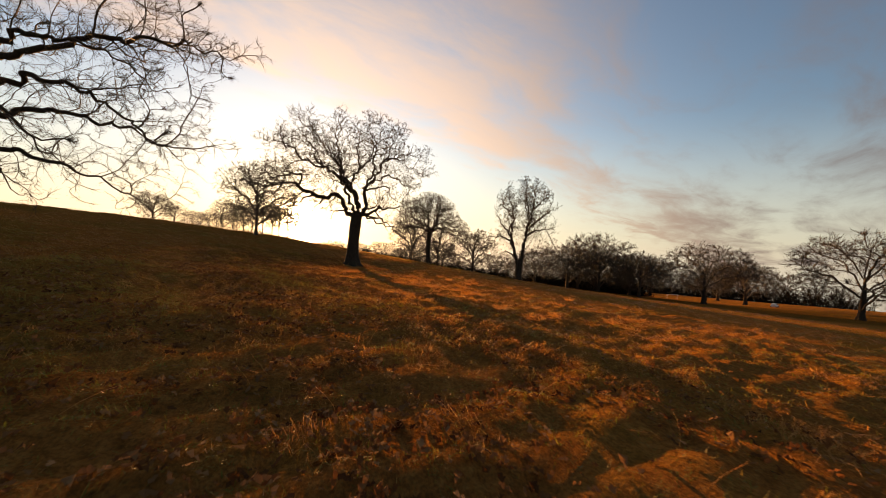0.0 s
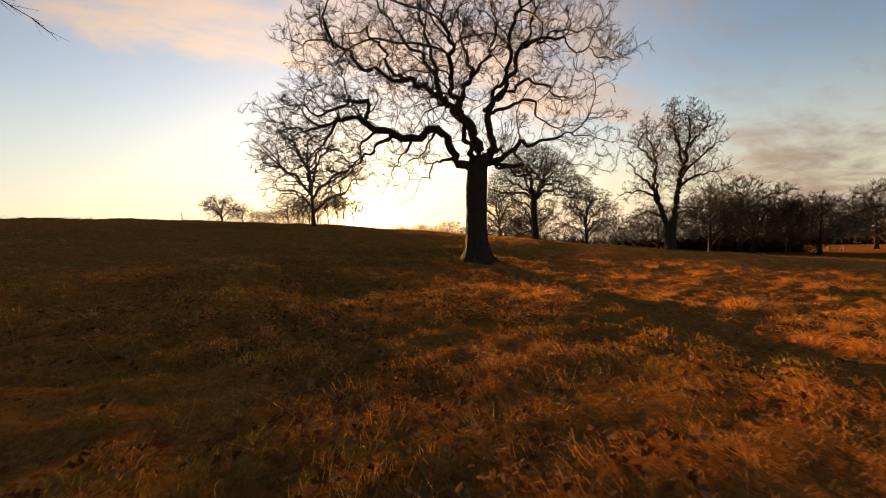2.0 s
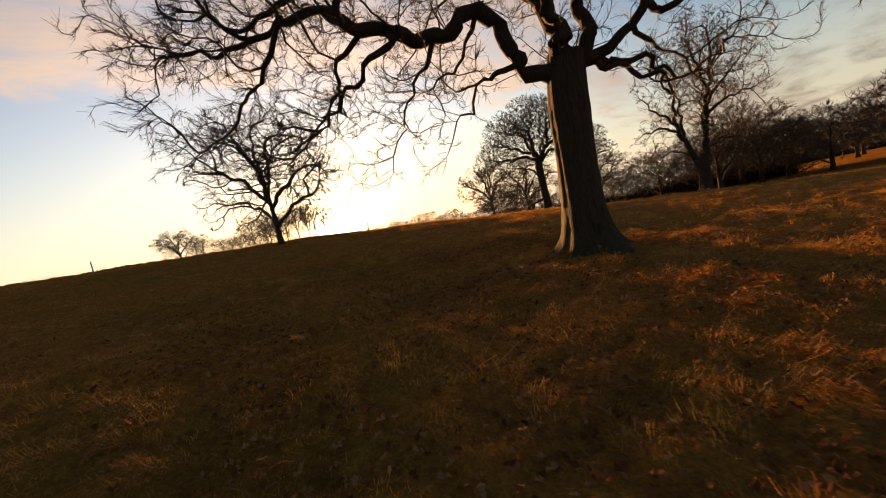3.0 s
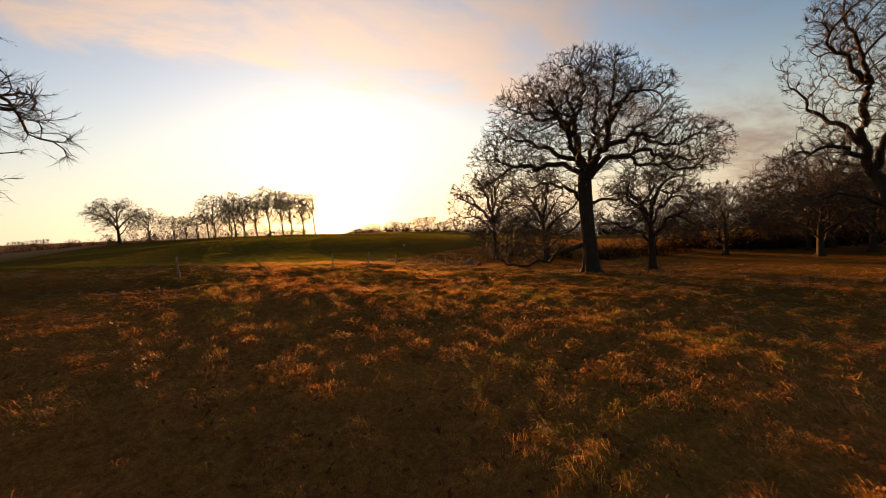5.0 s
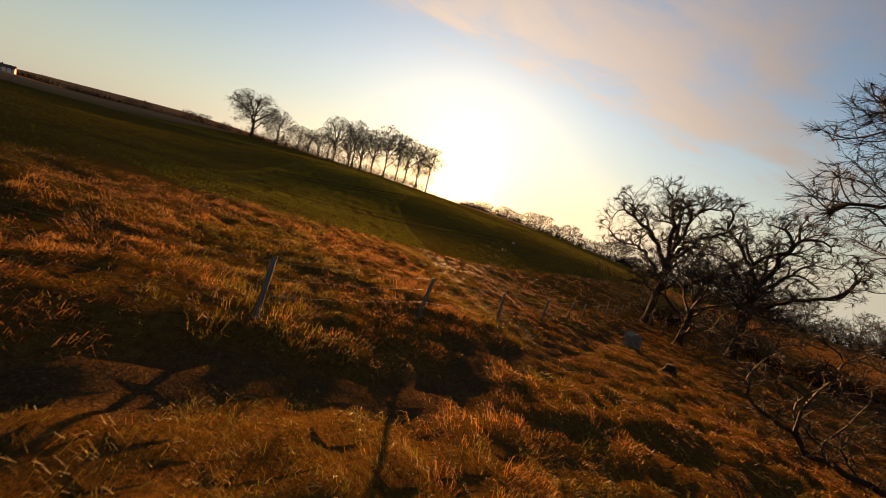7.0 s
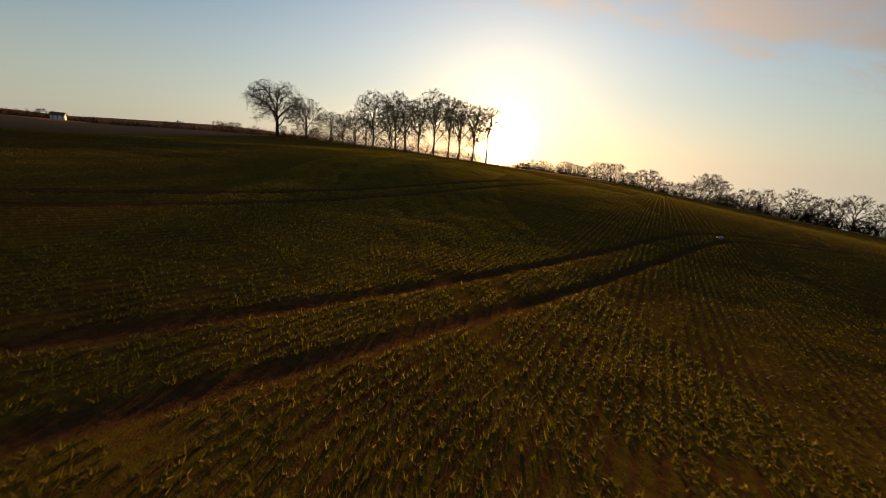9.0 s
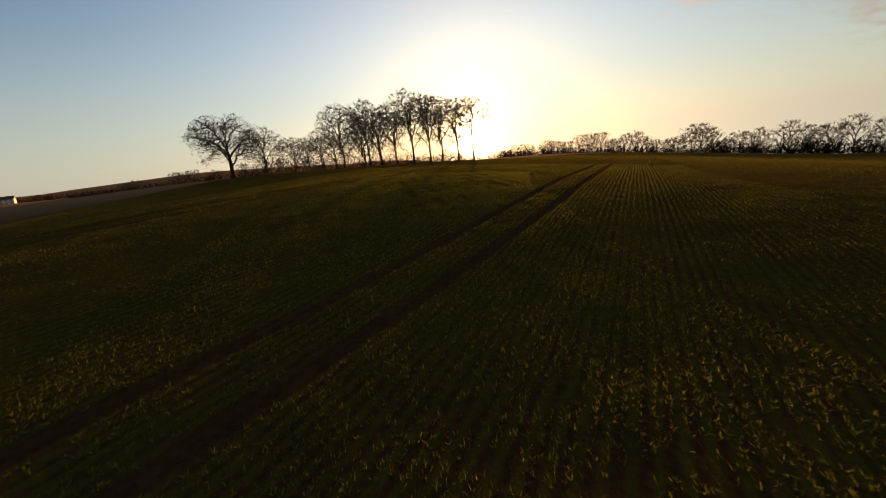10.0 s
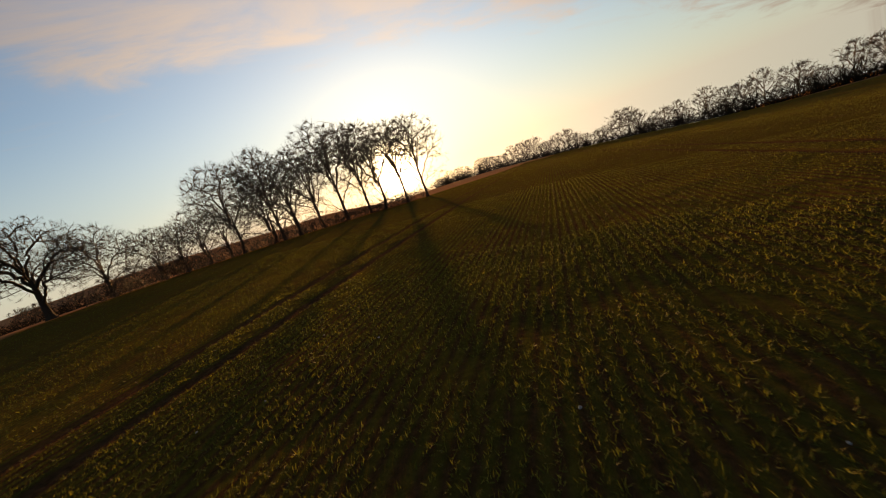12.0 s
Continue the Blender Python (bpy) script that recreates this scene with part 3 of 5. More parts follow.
NEAR = dict(step=0.21, boughs=900, points=9500, pad=0.44, reach=0.95, kill=0.22, crook=0.21, spring=0.26, outward=0.7, tip=0.0070, limb=0.06, sides=3, twig_on=0.0125, twigs=7, twig_long=0.28, twig=0.0040)
MID = dict(step=0.30, boughs=520, points=5600, pad=0.50, reach=1.2, kill=0.29, crook=0.19, spring=0.32, outward=0.9, tip=0.0098, limb=0.06, sides=3, twig_on=0.018, twigs=6, twig_long=0.34, twig=0.0058)
FAR = dict(step=0.45, boughs=260, points=2400, pad=0.75, reach=2.4, kill=0.5, crook=0.17, spring=0.36, outward=0.9, tip=0.015, limb=0.2, sides=3, twig_on=0.026, twigs=6, twig_long=0.70, twig=0.011)
COPSE_TREE = dict(step=0.42, boughs=200, points=1700, pad=0.95, reach=2.6, kill=0.44, crook=0.14, tip=0.0105, limb=0.2, sides=3, twig_on=0.018, twigs=5, twig_long=0.70, twig=0.0062, spring=0.30, outward=0.5)
DISTANT = dict(step=0.8, boughs=70, points=520, pad=1.1, reach=4.0, kill=0.85, crook=0.22, tip=0.026, limb=9.0, sides=3, twig_on=0.05, twigs=5, twig_long=1.2, twig=0.024, spring=0.40, outward=1.0)


def bough(points, r, y0=0.0, y1=0.0):
    """A limb drawn in side view as (across, up), bending from depth y0 to y1."""
    n = len(points) - 1
    return [(u, y0 + (y1 - y0) * (k / n), z) for k, (u, z) in enumerate(points)], r


def great_oak():
    """The gnarled oak beside which the path runs."""
    line = [(0, 0, 0), (0.0, 0, 1.6), (0.06, 0, 3.4), (0.15, 0, 4.8), (0.3, 0, 5.9)]
    limbs = [
        bough([(0.2, 5.2), (-0.9, 5.9), (-1.3, 6.7), (-1.9, 7.6), (-2.8, 7.1), (-4.1, 7.2), (-5.1, 7.4), (-5.8, 8.1), (-7.3, 8.2), (-8.7, 7.7), (-10.1, 8.0), (-11.1, 8.8)], 0.265, 0, -1.0),
        bough([(-5.8, 8.1), (-5.6, 8.9), (-6.3, 9.4), (-7.6, 9.2), (-9.0, 9.1), (-10.3, 9.7)], 0.117, -0.5, 0.4),
        bough([(-4.4, 7.2), (-5.8, 6.5), (-6.8, 5.9), (-7.9, 5.3), (-8.9, 4.7)], 0.109, -0.4, 1.0),
        bough([(-1.2, 5.9), (-2.2, 5.7), (-3.1, 4.7), (-3.6, 4.0), (-4.1, 3.7)], 0.094, 0, 1.2),
        bough([(0.4, 6.0), (0.0, 7.6), (-0.7, 8.2), (-1.4, 8.8), (-1.7, 10.0), (-1.9, 11.3), (-2.3, 12.5), (-2.6, 13.8), (-2.4, 15.3)], 0.281, 0, 0.6),
        bough([(-1.4, 9.1), (-2.3, 9.6), (-3.6, 10.3), (-4.5, 10.6), (-5.8, 11.1), (-6.8, 12.0), (-8.1, 12.2), (-9.8, 12.4)], 0.172, 0.2, -1.2),
        bough([(-3.6, 10.3), (-4.5, 11.2), (-4.8, 12.4), (-5.7, 13.4), (-7.0, 13.6)], 0.109, -0.2, 1.2),
        bough([(-1.7, 10.3), (-2.9, 11.7), (-4.1, 13.0), (-4.7, 14.3), (-4.9, 15.5)], 0.117, 0.3, -1.4),
        bough([(-0.7, 8.4), (-0.4, 9.6), (0.2, 10.5), (-0.3, 11.8), (-0.4, 13.3), (-0.7, 15.1)], 0.172, 0, 1.6),
        bough([(0.2, 10.5), (1.2, 11.9), (1.6, 12.8), (1.0, 14.3), (0.8, 15.5)], 0.109, 0.8, -0.6),
        bough([(0.7, 5.5), (1.1, 6.7), (0.7, 8.3), (1.4, 8.9), (1.9, 9.7), (2.8, 11.2), (3.3, 12.6), (4.0, 14.1), (4.5, 15.2)], 0.234, 0, -0.8),
        bough([(0.7, 8.4), (2.1, 9.3), (3.0, 10.0), (3.9, 9.9), (5.1, 9.2), (5.7, 9.0)], 0.133, 0, 1.6),
        bough([(2.8, 11.3), (4.0, 11.7), (5.2, 11.0), (6.4, 10.2), (7.5, 9.8)], 0.109, -0.3, -1.6),
        bough([(2.8, 11.5), (4.6, 12.2), (6.4, 12.5), (7.4, 12.6)], 0.101, -0.3, 1.0),
        bough([(0.5, 5.5), (2.0, 5.9), (2.6, 6.6), (3.5, 6.3), (4.8, 6.6), (6.0, 6.4), (7.2, 5.9)], 0.187, 0, -1.4),
        bough([(1.0, 8.2), (3.0, 8.6), (3.6, 7.6), (4.5, 7.3), (5.7, 7.3), (7.5, 7.4)], 0.109, 0, -0.4),
        bough([(0.5, 5.5), (2.3, 5.4), (3.8, 5.0), (5.0, 4.6), (6.2, 3.9)], 0.140, 0, 1.4),
        bough([(-3.2, 7.1), (-4.0, 6.2), (-4.5, 5.2), (-5.3, 4.3), (-5.6, 3.7)], 0.086, -0.3, 0.6),
        bough([(-2.0, 7.4), (-2.6, 6.3), (-3.4, 5.6), (-3.6, 4.6), (-4.4, 4.0)], 0.078, -0.2, -1.2),
        bough([(-5.3, 7.5), (-6.2, 6.6), (-6.4, 5.6), (-7.2, 4.8), (-7.6, 4.2)], 0.086, -0.5, -1.4),
        bough([(-7.3, 8.2), (-8.2, 7.0), (-9.3, 6.2), (-10.4, 5.8), (-11.6, 6.2)], 0.086, -0.7, 0.2),
        bough([(2.2, 5.9), (3.0, 5.0), (3.5, 4.2), (4.2, 3.6)], 0.078, -0.3, -1.0),
        bough([(0.8, 5.7), (2.4, 4.9), (3.9, 4.7), (5.4, 5.2), (6.8, 5.0)], 0.109, 0, 0.4),
        bough([(0.2, 5.4), (1.0, 6.4), (1.6, 6.9), (2.4, 7.0), (2.9, 7.4)], 0.172, 0, 7.6),
        bough([(0.1, 5.6), (-0.4, 7.2), (-0.9, 8.6), (-0.7, 9.4), (-1.2, 9.9)], 0.172, 0, -7.4),
        bough([(-0.5, 8.4), (-1.4, 9.6), (-2.6, 10.8), (-3.0, 12.2)], 0.148, 0.2, 6.0),
        bough([(0.9, 8.3), (1.8, 10.0), (2.2, 11.6), (2.8, 13.0)], 0.133, 0, -5.4),
    ]
    return tree("oak_tree", "great leafless oak with crooked spreading limbs in rough grass", line, (0.72, 0.60, 0.55, 0.58, 0.50), limbs, 11, NEAR,
                [((-1.2, 0, 9.9), (8.7, 7.8, 5.6)), ((-6.2, 0, 7.2), (5.9, 4.6, 3.6)), ((-4.6, 0, 5.4), (3.6, 2.8, 1.9)), ((4.0, 0, 5.7), (3.6, 3.4, 1.8))], floor=3.4, flare=0.75)


def parkland_oak():
    """The tall domed oak with a bough that sweeps to the ground."""
    line = [(0.1, 0, 0), (0.1, 0, 2.0), (0.0, 0, 4.5), (0.0, 0, 6.6), (0.05, 0, 7.6)]
    limbs = [
        bough([(0.0, 7.0), (-0.1, 8.3), (-0.5, 9.6), (-0.5, 11.2), (-0.9, 12.8), (-1.4, 14.1), (-2.0, 15.6)], 0.310, 0, 0.4),
        bough([(-0.5, 11.2), (0.1, 12.7), (0.1, 13.9), (-0.3, 15.4)], 0.146, 0.2, -1.0),
        bough([(-0.7, 11.5), (-1.9, 12.6), (-2.9, 13.6), (-4.3, 14.6)], 0.146, 0.2, 0.4),
        bough([(-0.6, 10.2), (-1.8, 11.4), (-3.1, 11.9), (-4.6, 12.5)], 0.146, 0.2, -1.8),
        bough([(0.2, 7.0), (0.9, 8.6), (1.7, 9.5), (1.7, 10.7), (2.0, 12.2), (2.1, 13.3), (2.3, 14.9)], 0.292, 0, -0.4),
        bough([(1.1, 8.9), (0.8, 10.4), (0.9, 12.0), (1.1, 13.1), (0.9, 15.0)], 0.163, 0, 1.2),
        bough([(1.7, 10.5), (2.7, 11.8), (3.6, 12.8), (4.5, 13.4)], 0.146, -0.2, 1.4),
        bough([(1.9, 11.6), (3.0, 12.1), (3.9, 12.1), (5.0, 12.0)], 0.120, -0.2, -1.8),
        bough([(1.7, 9.2), (2.7, 9.4), (3.7, 9.3), (4.4, 9.5), (5.4, 10.0), (6.3, 10.1), (7.1, 10.2)], 0.198, 0, 1.0),
        bough([(3.7, 9.3), (4.7, 8.7), (5.8, 8.6), (6.8, 9.3), (8.0, 9.0)], 0.129, 0.5, -0.8),
        bough([(2.9, 9.6), (3.6, 10.4), (4.7, 10.9), (5.9, 11.2)], 0.120, 0.3, 2.0),
        bough([(0.3, 7.0), (1.5, 8.3), (2.5, 8.1), (3.8, 7.7), (4.8, 7.4), (5.9, 7.0), (6.9, 7.1), (8.0, 6.9)], 0.198, 0, -1.2),
        bough([(2.5, 8.1), (4.0, 8.5), (5.2, 7.9), (6.3, 7.7), (7.5, 7.9)], 0.120, -0.4, 1.2),
        bough([(-0.1, 7.4), (-1.9, 8.3), (-3.1, 8.0), (-4.5, 8.4), (-5.6, 8.7), (-6.6, 9.1), (-7.4, 9.5)], 0.206, 0, -3.0),
        bough([(-0.4, 8.4), (-2.0, 9.3), (-3.3, 9.9), (-4.6, 10.5), (-5.8, 11.1)], 0.172, 0.2, -0.6),
        bough([(-4.5, 8.4), (-5.8, 7.8), (-6.6, 7.3), (-7.4, 6.9)], 0.112, -1.5, -1.6),
        bough([(-0.1, 5.2), (-0.8, 6.0), (-2.4, 7.0), (-3.7, 6.8), (-5.0, 5.9), (-6.2, 5.0)], 0.163, 0, -1.2),
        bough([(0.0, 2.4), (-1.7, 1.8), (-3.6, 1.2), (-4.7, 1.1), (-5.7, 1.3), (-6.8, 1.7), (-7.8, 2.4)], 0.19, 0, -1.4),
        bough([(0.0, 4.2), (-1.5, 3.0), (-3.0, 2.2), (-4.6, 2.4)], 0.120, 0, 1.4),
        bough([(0.0, 7.0), (0.6, 9.4), (1.2, 11.0), (1.6, 11.8)], 0.206, 0, 4.8),
        bough([(0.0, 7.2), (-0.6, 9.4), (-1.0, 10.8), (-1.2, 11.4)], 0.206, 0, -4.4),
        bough([(0.1, 5.2), (1.6, 5.4), (3.2, 4.6), (5.0, 4.2)], 0.129, 0, 1.9),
    ]
    return tree("oak_tree", "tall leafless oak with a domed crown and a low sweeping bough", line, (0.58, 0.48, 0.44, 0.46, 0.42), limbs, 23, dict(NEAR, boughs=1350, points=14500, pad=0.50, crook=0.17, tip=0.0080, twig_on=0.0140, twigs=6, twig_long=0.29, twig=0.0048, spring=0.34, outward=0.75),
                [((-0.4, -0.3, 10.2), (5.7, 4.7, 4.8)), ((3.6, 0.2, 8.2), (4.3, 3.8, 2.3)), ((-3.7, -1.2, 8.4), (3.8, 3.2, 2.5)), ((-4.4, -0.6, 2.7), (3.3, 1.8, 1.6))], floor=1.0)


stand(great_oak(), -9.8, 38.3, 5, 0.97)
oak_b = stand(parkland_oak(), -4.2, 77.5, -17.9)
oak_b.scale = (1.0, 1.0, 0.97)


def generic_oak(seed, height, radius, bole, girth, label, levels=MID, count=9, lean=0.0, droop=0.0, name="oak_tree", bark=BARK, group="", lift=0.06):
    rng = np.random.default_rng(seed)
    line = [(0, 0, 0), (lean * 0.3, 0, bole * 0.5), (lean * 0.7, 0.05, bole), (lean * 0.85, 0.1, height * 0.42), (lean, 0, height * 0.58)]
    limbs = auto_limbs(rng, bole * 0.8, height * 0.55, count, radius * 0.8, height * 0.92, girth * 0.5, droop)
    low = bole * 0.75
    domes = [((lean, 0, low + (height - low) * 0.5), (radius, radius, (height - low) * 0.5)),
             ((lean + radius * 0.25, 0.2 * radius, low + (height - low) * 0.34), (radius * 0.85, radius * 0.8, (height - low) * 0.30)),
             ((lean - radius * 0.3, -0.2 * radius, low + (height - low) * 0.68), (radius * 0.6, radius * 0.6, (height - low) * 0.30))]
    return tree(name, label, line, (girth, girth * 0.86, girth * 0.72, girth * 0.42, girth * 0.12), limbs, seed + 1, levels, domes, floor=low, bark=bark,
                kept_limbs=levels["limb"] < 0.1, group=group, lift=lift)


# two-stemmed tall oak
def twin_oak():
    line = [(0, 0, 0), (0.0, 0, 1.4), (0.1, 0, 2.8), (0.3, 0, 4.4), (0.4, 0, 5.2)]
    limbs = [
        ([(0.0, 0, 2.6), (-1.2, 0.2, 6.0), (-2.4, 0.3, 10.0), (-2.2, 0.4, 14.0), (-3.4, 0.3, 18.6), (-3.6, 0.3, 21.6)], 0.5),
        ([(0.3, 0, 3.4), (0.8, -0.2, 8.0), (1.6, -0.3, 12.0), (2.6, -0.4, 16.0), (2.8, -0.5, 20.0), (3.4, -0.6, 22.6)], 0.55),
        ([(-2.2, 0.3, 9.4), (-4.6, 0.8, 12.0), (-6.4, 1.2, 14.8), (-7.4, 1.4, 16.8)], 0.25),
        ([(-2.0, 0.3, 8.6), (-4.8, -1.0, 9.6), (-7.2, -1.6, 9.2), (-8.8, -2.0, 8.0)], 0.22),
        ([(1.4, -0.3, 11.0), (3.8, 0.8, 13.8), (6.2, 1.6, 15.6), (8.8, 2.0, 17.0)], 0.26),
        ([(1.2, -0.2, 10.0), (3.8, -1.2, 11.2), (6.6, -1.8, 11.6), (9.2, -2.0, 12.4)], 0.24),
        ([(2.5, -0.4, 15.6), (4.6, 1.0, 18.2), (6.0, 1.6, 20.4)], 0.2),
        ([(-2.3, 0.4, 13.6), (-4.4, -0.6, 16.6), (-5.6, -1.2, 19.2)], 0.2),
        ([(0.8, -0.2, 8.0), (1.4, 3.0, 11.0), (1.8, 5.6, 13.4), (2.0, 7.6, 14.6)], 0.26),
        ([(-1.6, 0.2, 8.0), (-2.0, -2.8, 11.0), (-2.4, -5.4, 13.6), (-2.4, -7.2, 14.6)], 0.26),
        ([(1.8, -0.3, 13.0), (1.0, 0.6, 17.0), (0.4, 0.9, 20.0), (0.2, 1.0, 22.4)], 0.2),
        ([(0.5, 0, 5.4), (2.6, 1.0, 6.6), (4.8, 1.8, 6.4), (7.0, 2.4, 5.4)], 0.18),
        ([(-0.6, 0, 5.0), (-3.0, 0.8, 6.2), (-5.2, 1.2, 5.8), (-7.0, 1.6, 4.6)], 0.18),
    ]
    return tree("oak_tree", "tall twin-stemmed leafless oak in the meadow", line, (0.95, 0.80, 0.78, 0.7, 0.4), limbs, 37, dict(MID, points=7500, boughs=560),
                [((0.6, 0, 15.0), (6.6, 6.0, 6.8)), ((0.8, 0, 9.4), (7.6, 6.8, 4.4))], floor=4.4)


oak_c = stand(twin_oak(), 14.3, 75.9, -21)
oak_c.scale = (0.84, 0.84, 0.92)

# oaks of the park, each a thing of its own
stand(generic_oak(41, 11.5, 6.0, 3.2, 0.40, "smaller leafless oak with an open crown", levels=dict(MID, points=5200, boughs=330)), 6.2, 92.5, 30)
stand(generic_oak(43, 10.4, 5.7, 2.0, 0.21, "spreading leafless tree standing in rough grass", levels=dict(MID, points=4200, boughs=360, twigs=5, twig=0.0042), count=11, name="ash_tree", bark=BARK_FAR, lift=0.03), -29.0, 56.0, 10)
stand(generic_oak(53, 12.5, 5.8, 4.2, 0.34, "leafless oak beyond the post fence", levels=dict(MID, points=3000, boughs=220, twig=0.0048), lift=0.14), -10.3, 104.5, 0)
stand(generic_oak(59, 13.0, 6.2, 4.0, 0.36, "leafless oak at the lower edge of the meadow", levels=dict(MID, points=3000, boughs=220, twig=0.0048), lift=0.14), -2.9, 106.6, 60)


def broad_oak():
    """The oak by the start: long limbs that hang towards the path."""
    line = [(0, 0, 0), (0.1, 0, 2.0), (0.0, 0, 4.0), (0.1, 0, 6.0), (0.2, 0, 8.0)]
    limbs = [
        ([(0, 0, 3.6), (2.4, -0.6, 4.9), (5.0, -1.4, 5.0), (7.6, -2.0, 4.0), (10.2, -2.4, 2.4)], 0.20),
        ([(0, 0, 4.2), (2.6, 0.4, 6.0), (5.4, 0.6, 6.6), (8.2, 0.6, 5.6), (10.8, 0.5, 3.8)], 0.22),
        ([(0, 0, 5.0), (2.4, -1.8, 7.2), (5.0, -3.2, 8.2), (8.0, -4.4, 8.0), (10.6, -5.2, 6.6)], 0.22),
        ([(0, 0, 5.6), (2.2, 1.6, 8.0), (4.8, 2.8, 9.4), (8.2, 3.6, 9.8), (11.4, 4.0, 9.2)], 0.23),
        ([(0, 0, 6.4), (1.8, -0.4, 9.4), (4.2, -0.8, 11.4), (7.6, -1.0, 12.0), (11.6, -1.0, 11.2)], 0.24),
        ([(0, 0, 4.4), (1.6, 2.4, 5.8), (3.4, 4.8, 6.2), (5.0, 7.0, 5.4), (6.2, 8.8, 3.8)], 0.2),
        ([(0, 0, 7.0), (0.8, 0.6, 10.6), (1.6, 1.0, 13.4), (2.6, 1.2, 15.4)], 0.22),
        ([(0, 0, 6.0), (1.2, -2.6, 8.6), (2.2, -5.4, 10.0), (3.0, -8.0, 10.0)], 0.2),
        ([(0, 0, 4.8), (-2.4, 1.0, 7.0), (-5.0, 1.8, 8.4), (-8.0, 2.4, 8.4)], 0.2),
        ([(0, 0, 5.6), (-2.0, -1.6, 8.6), (-4.4, -3.0, 10.6), (-7.0, -4.0, 11.0)], 0.2),
        ([(0, 0, 3.4), (1.8, 1.2, 3.9), (4.0, 2.2, 3.6), (6.4, 3.0, 2.6), (8.4, 3.6, 1.6)], 0.17),
        ([(0, 0, 3.0), (2.6, -1.0, 3.9), (5.6, -2.2, 3.6), (8.4, -3.0, 2.4), (10.8, -3.4, 1.2)], 0.18),
        ([(0, 0, 4.6), (2.8, -0.2, 6.6), (6.0, -0.6, 7.6), (9.0, -0.8, 7.2), (11.4, -1.0, 5.8)], 0.24),
    ]
    return tree("oak_tree", "broad leafless oak with long drooping outer limbs", line, (0.6, 0.5, 0.46, 0.4, 0.25), limbs, 47, dict(NEAR, points=7000, boughs=900, kill=0.26, twigs=6),
                [((2.4, 0, 9.6), (9.8, 9.0, 6.4)), ((5.8, 0, 4.9), (5.9, 6.4, 3.6))], floor=1.0, lift=-0.02)


stand(broad_oak(), -22.4, 15.0, -4)
far_oaks = [generic_oak(151, 11.4, 7.4, 1.9, 0.40, "leafless oak of the park with a rounded crown", levels=FAR, group="oaks of the park"),
            generic_oak(157, 12.4, 8.2, 2.1, 0.42, "leafless oak of the park with a rounded crown", levels=FAR, group="oaks of the park")]
for k, (x, y, s) in enumerate([(48.6, 123.4, 1.6), (34.1, 107.0, 1.0), (76, 112, 1.5), (26.8, 115.3, 0.9), (86, 160, 1.4), (-1.8, 111.4, 0.7), (-9.0, 97.5, 0.6), (62, 128, 1.05), (118, 150, 1.5), (41, 118, 0.8), (140, 196, 1.5), (55, 108, 1.0), (70, 138, 1.2), (92, 84.5, 1.5), (45, 112, 1.15), (33, 128, 0.9), (56, 140, 1.2), (120, 176, 1.4), (20, 125, 0.8)]):
    c = far_oaks[k] if k < 2 else copy_thing(far_oaks[k % 2], Matrix())
    stand(c, x, y, 47 * k, s)

# the lone round-crowned tree and the copse on the rise
lone = stand(generic_oak(61, 13.2, 7.6, 3.2, 0.46, "lone round-crowned leafless tree at the field edge"), -120.8, 151.0, 0)
tall = [generic_oak(67, 16.6, 6.4, 2.1, 0.27, "slender leafless tree of the copse", levels=COPSE_TREE, name="copse_tree", bark=BARK_FAR, group="trees of the copse", lift=0.22),
        generic_oak(71, 15.4, 5.6, 2.3, 0.23, "slender leafless tree of the copse", levels=COPSE_TREE, name="copse_tree", bark=BARK_FAR, lean=0.5, group="trees of the copse", lift=0.25),
        generic_oak(73, 11.0, 5.6, 1.3, 0.22, "spreading leafless tree of the copse", levels=COPSE_TREE, name="copse_tree", bark=BARK_FAR, lean=-0.6, group="trees of the copse", lift=0.15)]
COPSE = [(-115.4, 156.0, 2, 0.82), (-110.8, 160.4, 2, 0.62), (-108.6, 162.4, 2, 0.6), (-106.4, 164.4, 2, 0.7), (-104.4, 166.8, 2, 0.66), (-102.8, 167.8, 1, 0.80), (-98.1, 172.2, 0, 0.80), (-96.2, 174.0, 2, 1.05),
         (-90.0, 179.8, 0, 0.90), (-86.8, 182.8, 1, 0.90), (-84.6, 184.8, 1, 0.88), (-78.1, 190.9, 0, 0.82), (-93.6, 177.5, 1, 0.82), (-100.0, 172.0, 2, 0.90), (-81.5, 188.4, 1, 0.86)]
used = set()
for k, (x, y, which, s) in enumerate(COPSE):
    c = tall[which] if which not in used else copy_thing(tall[which], Matrix())
    used.add(which)
    stand(c, x, y, 73 * k, s * 1.13)


# ---------------------------------------------------------------- far woods, hedges, houses
wood_kinds = [generic_oak(83, 12.0, 6.4, 1.3, 0.3, "leafless tree of the far woods", levels=DISTANT, name="woodland_tree", bark=BARK_FAR, group="trees of the far woods"),
              generic_oak(89, 9.0, 5.0, 0.9, 0.24, "leafless tree of the far woods", levels=DISTANT, name="woodland_tree", bark=BARK_FAR, group="trees of the far woods"),
              generic_oak(97, 14.0, 6.0, 2.0, 0.3, "leafless tree of the far woods", levels=DISTANT, name="woodland_tree", bark=BARK_FAR, group="trees of the far woods")]
placed_kinds = set()
wood_rng = np.random.default_rng(5)


def wood(kind, x, y, size):
    c = wood_kinds[kind] if kind not in placed_kinds else copy_thing(wood_kinds[kind], Matrix())
    placed_kinds.add(kind)
    stand(c, x, y, float(wood_rng.uniform(0, 360)), size, sink=0.3)


def polar(az, dist, cx=-20.0, cy=60.0):
    return cx + dist * math.sin(radians(az)), cy + dist * math.cos(radians(az))


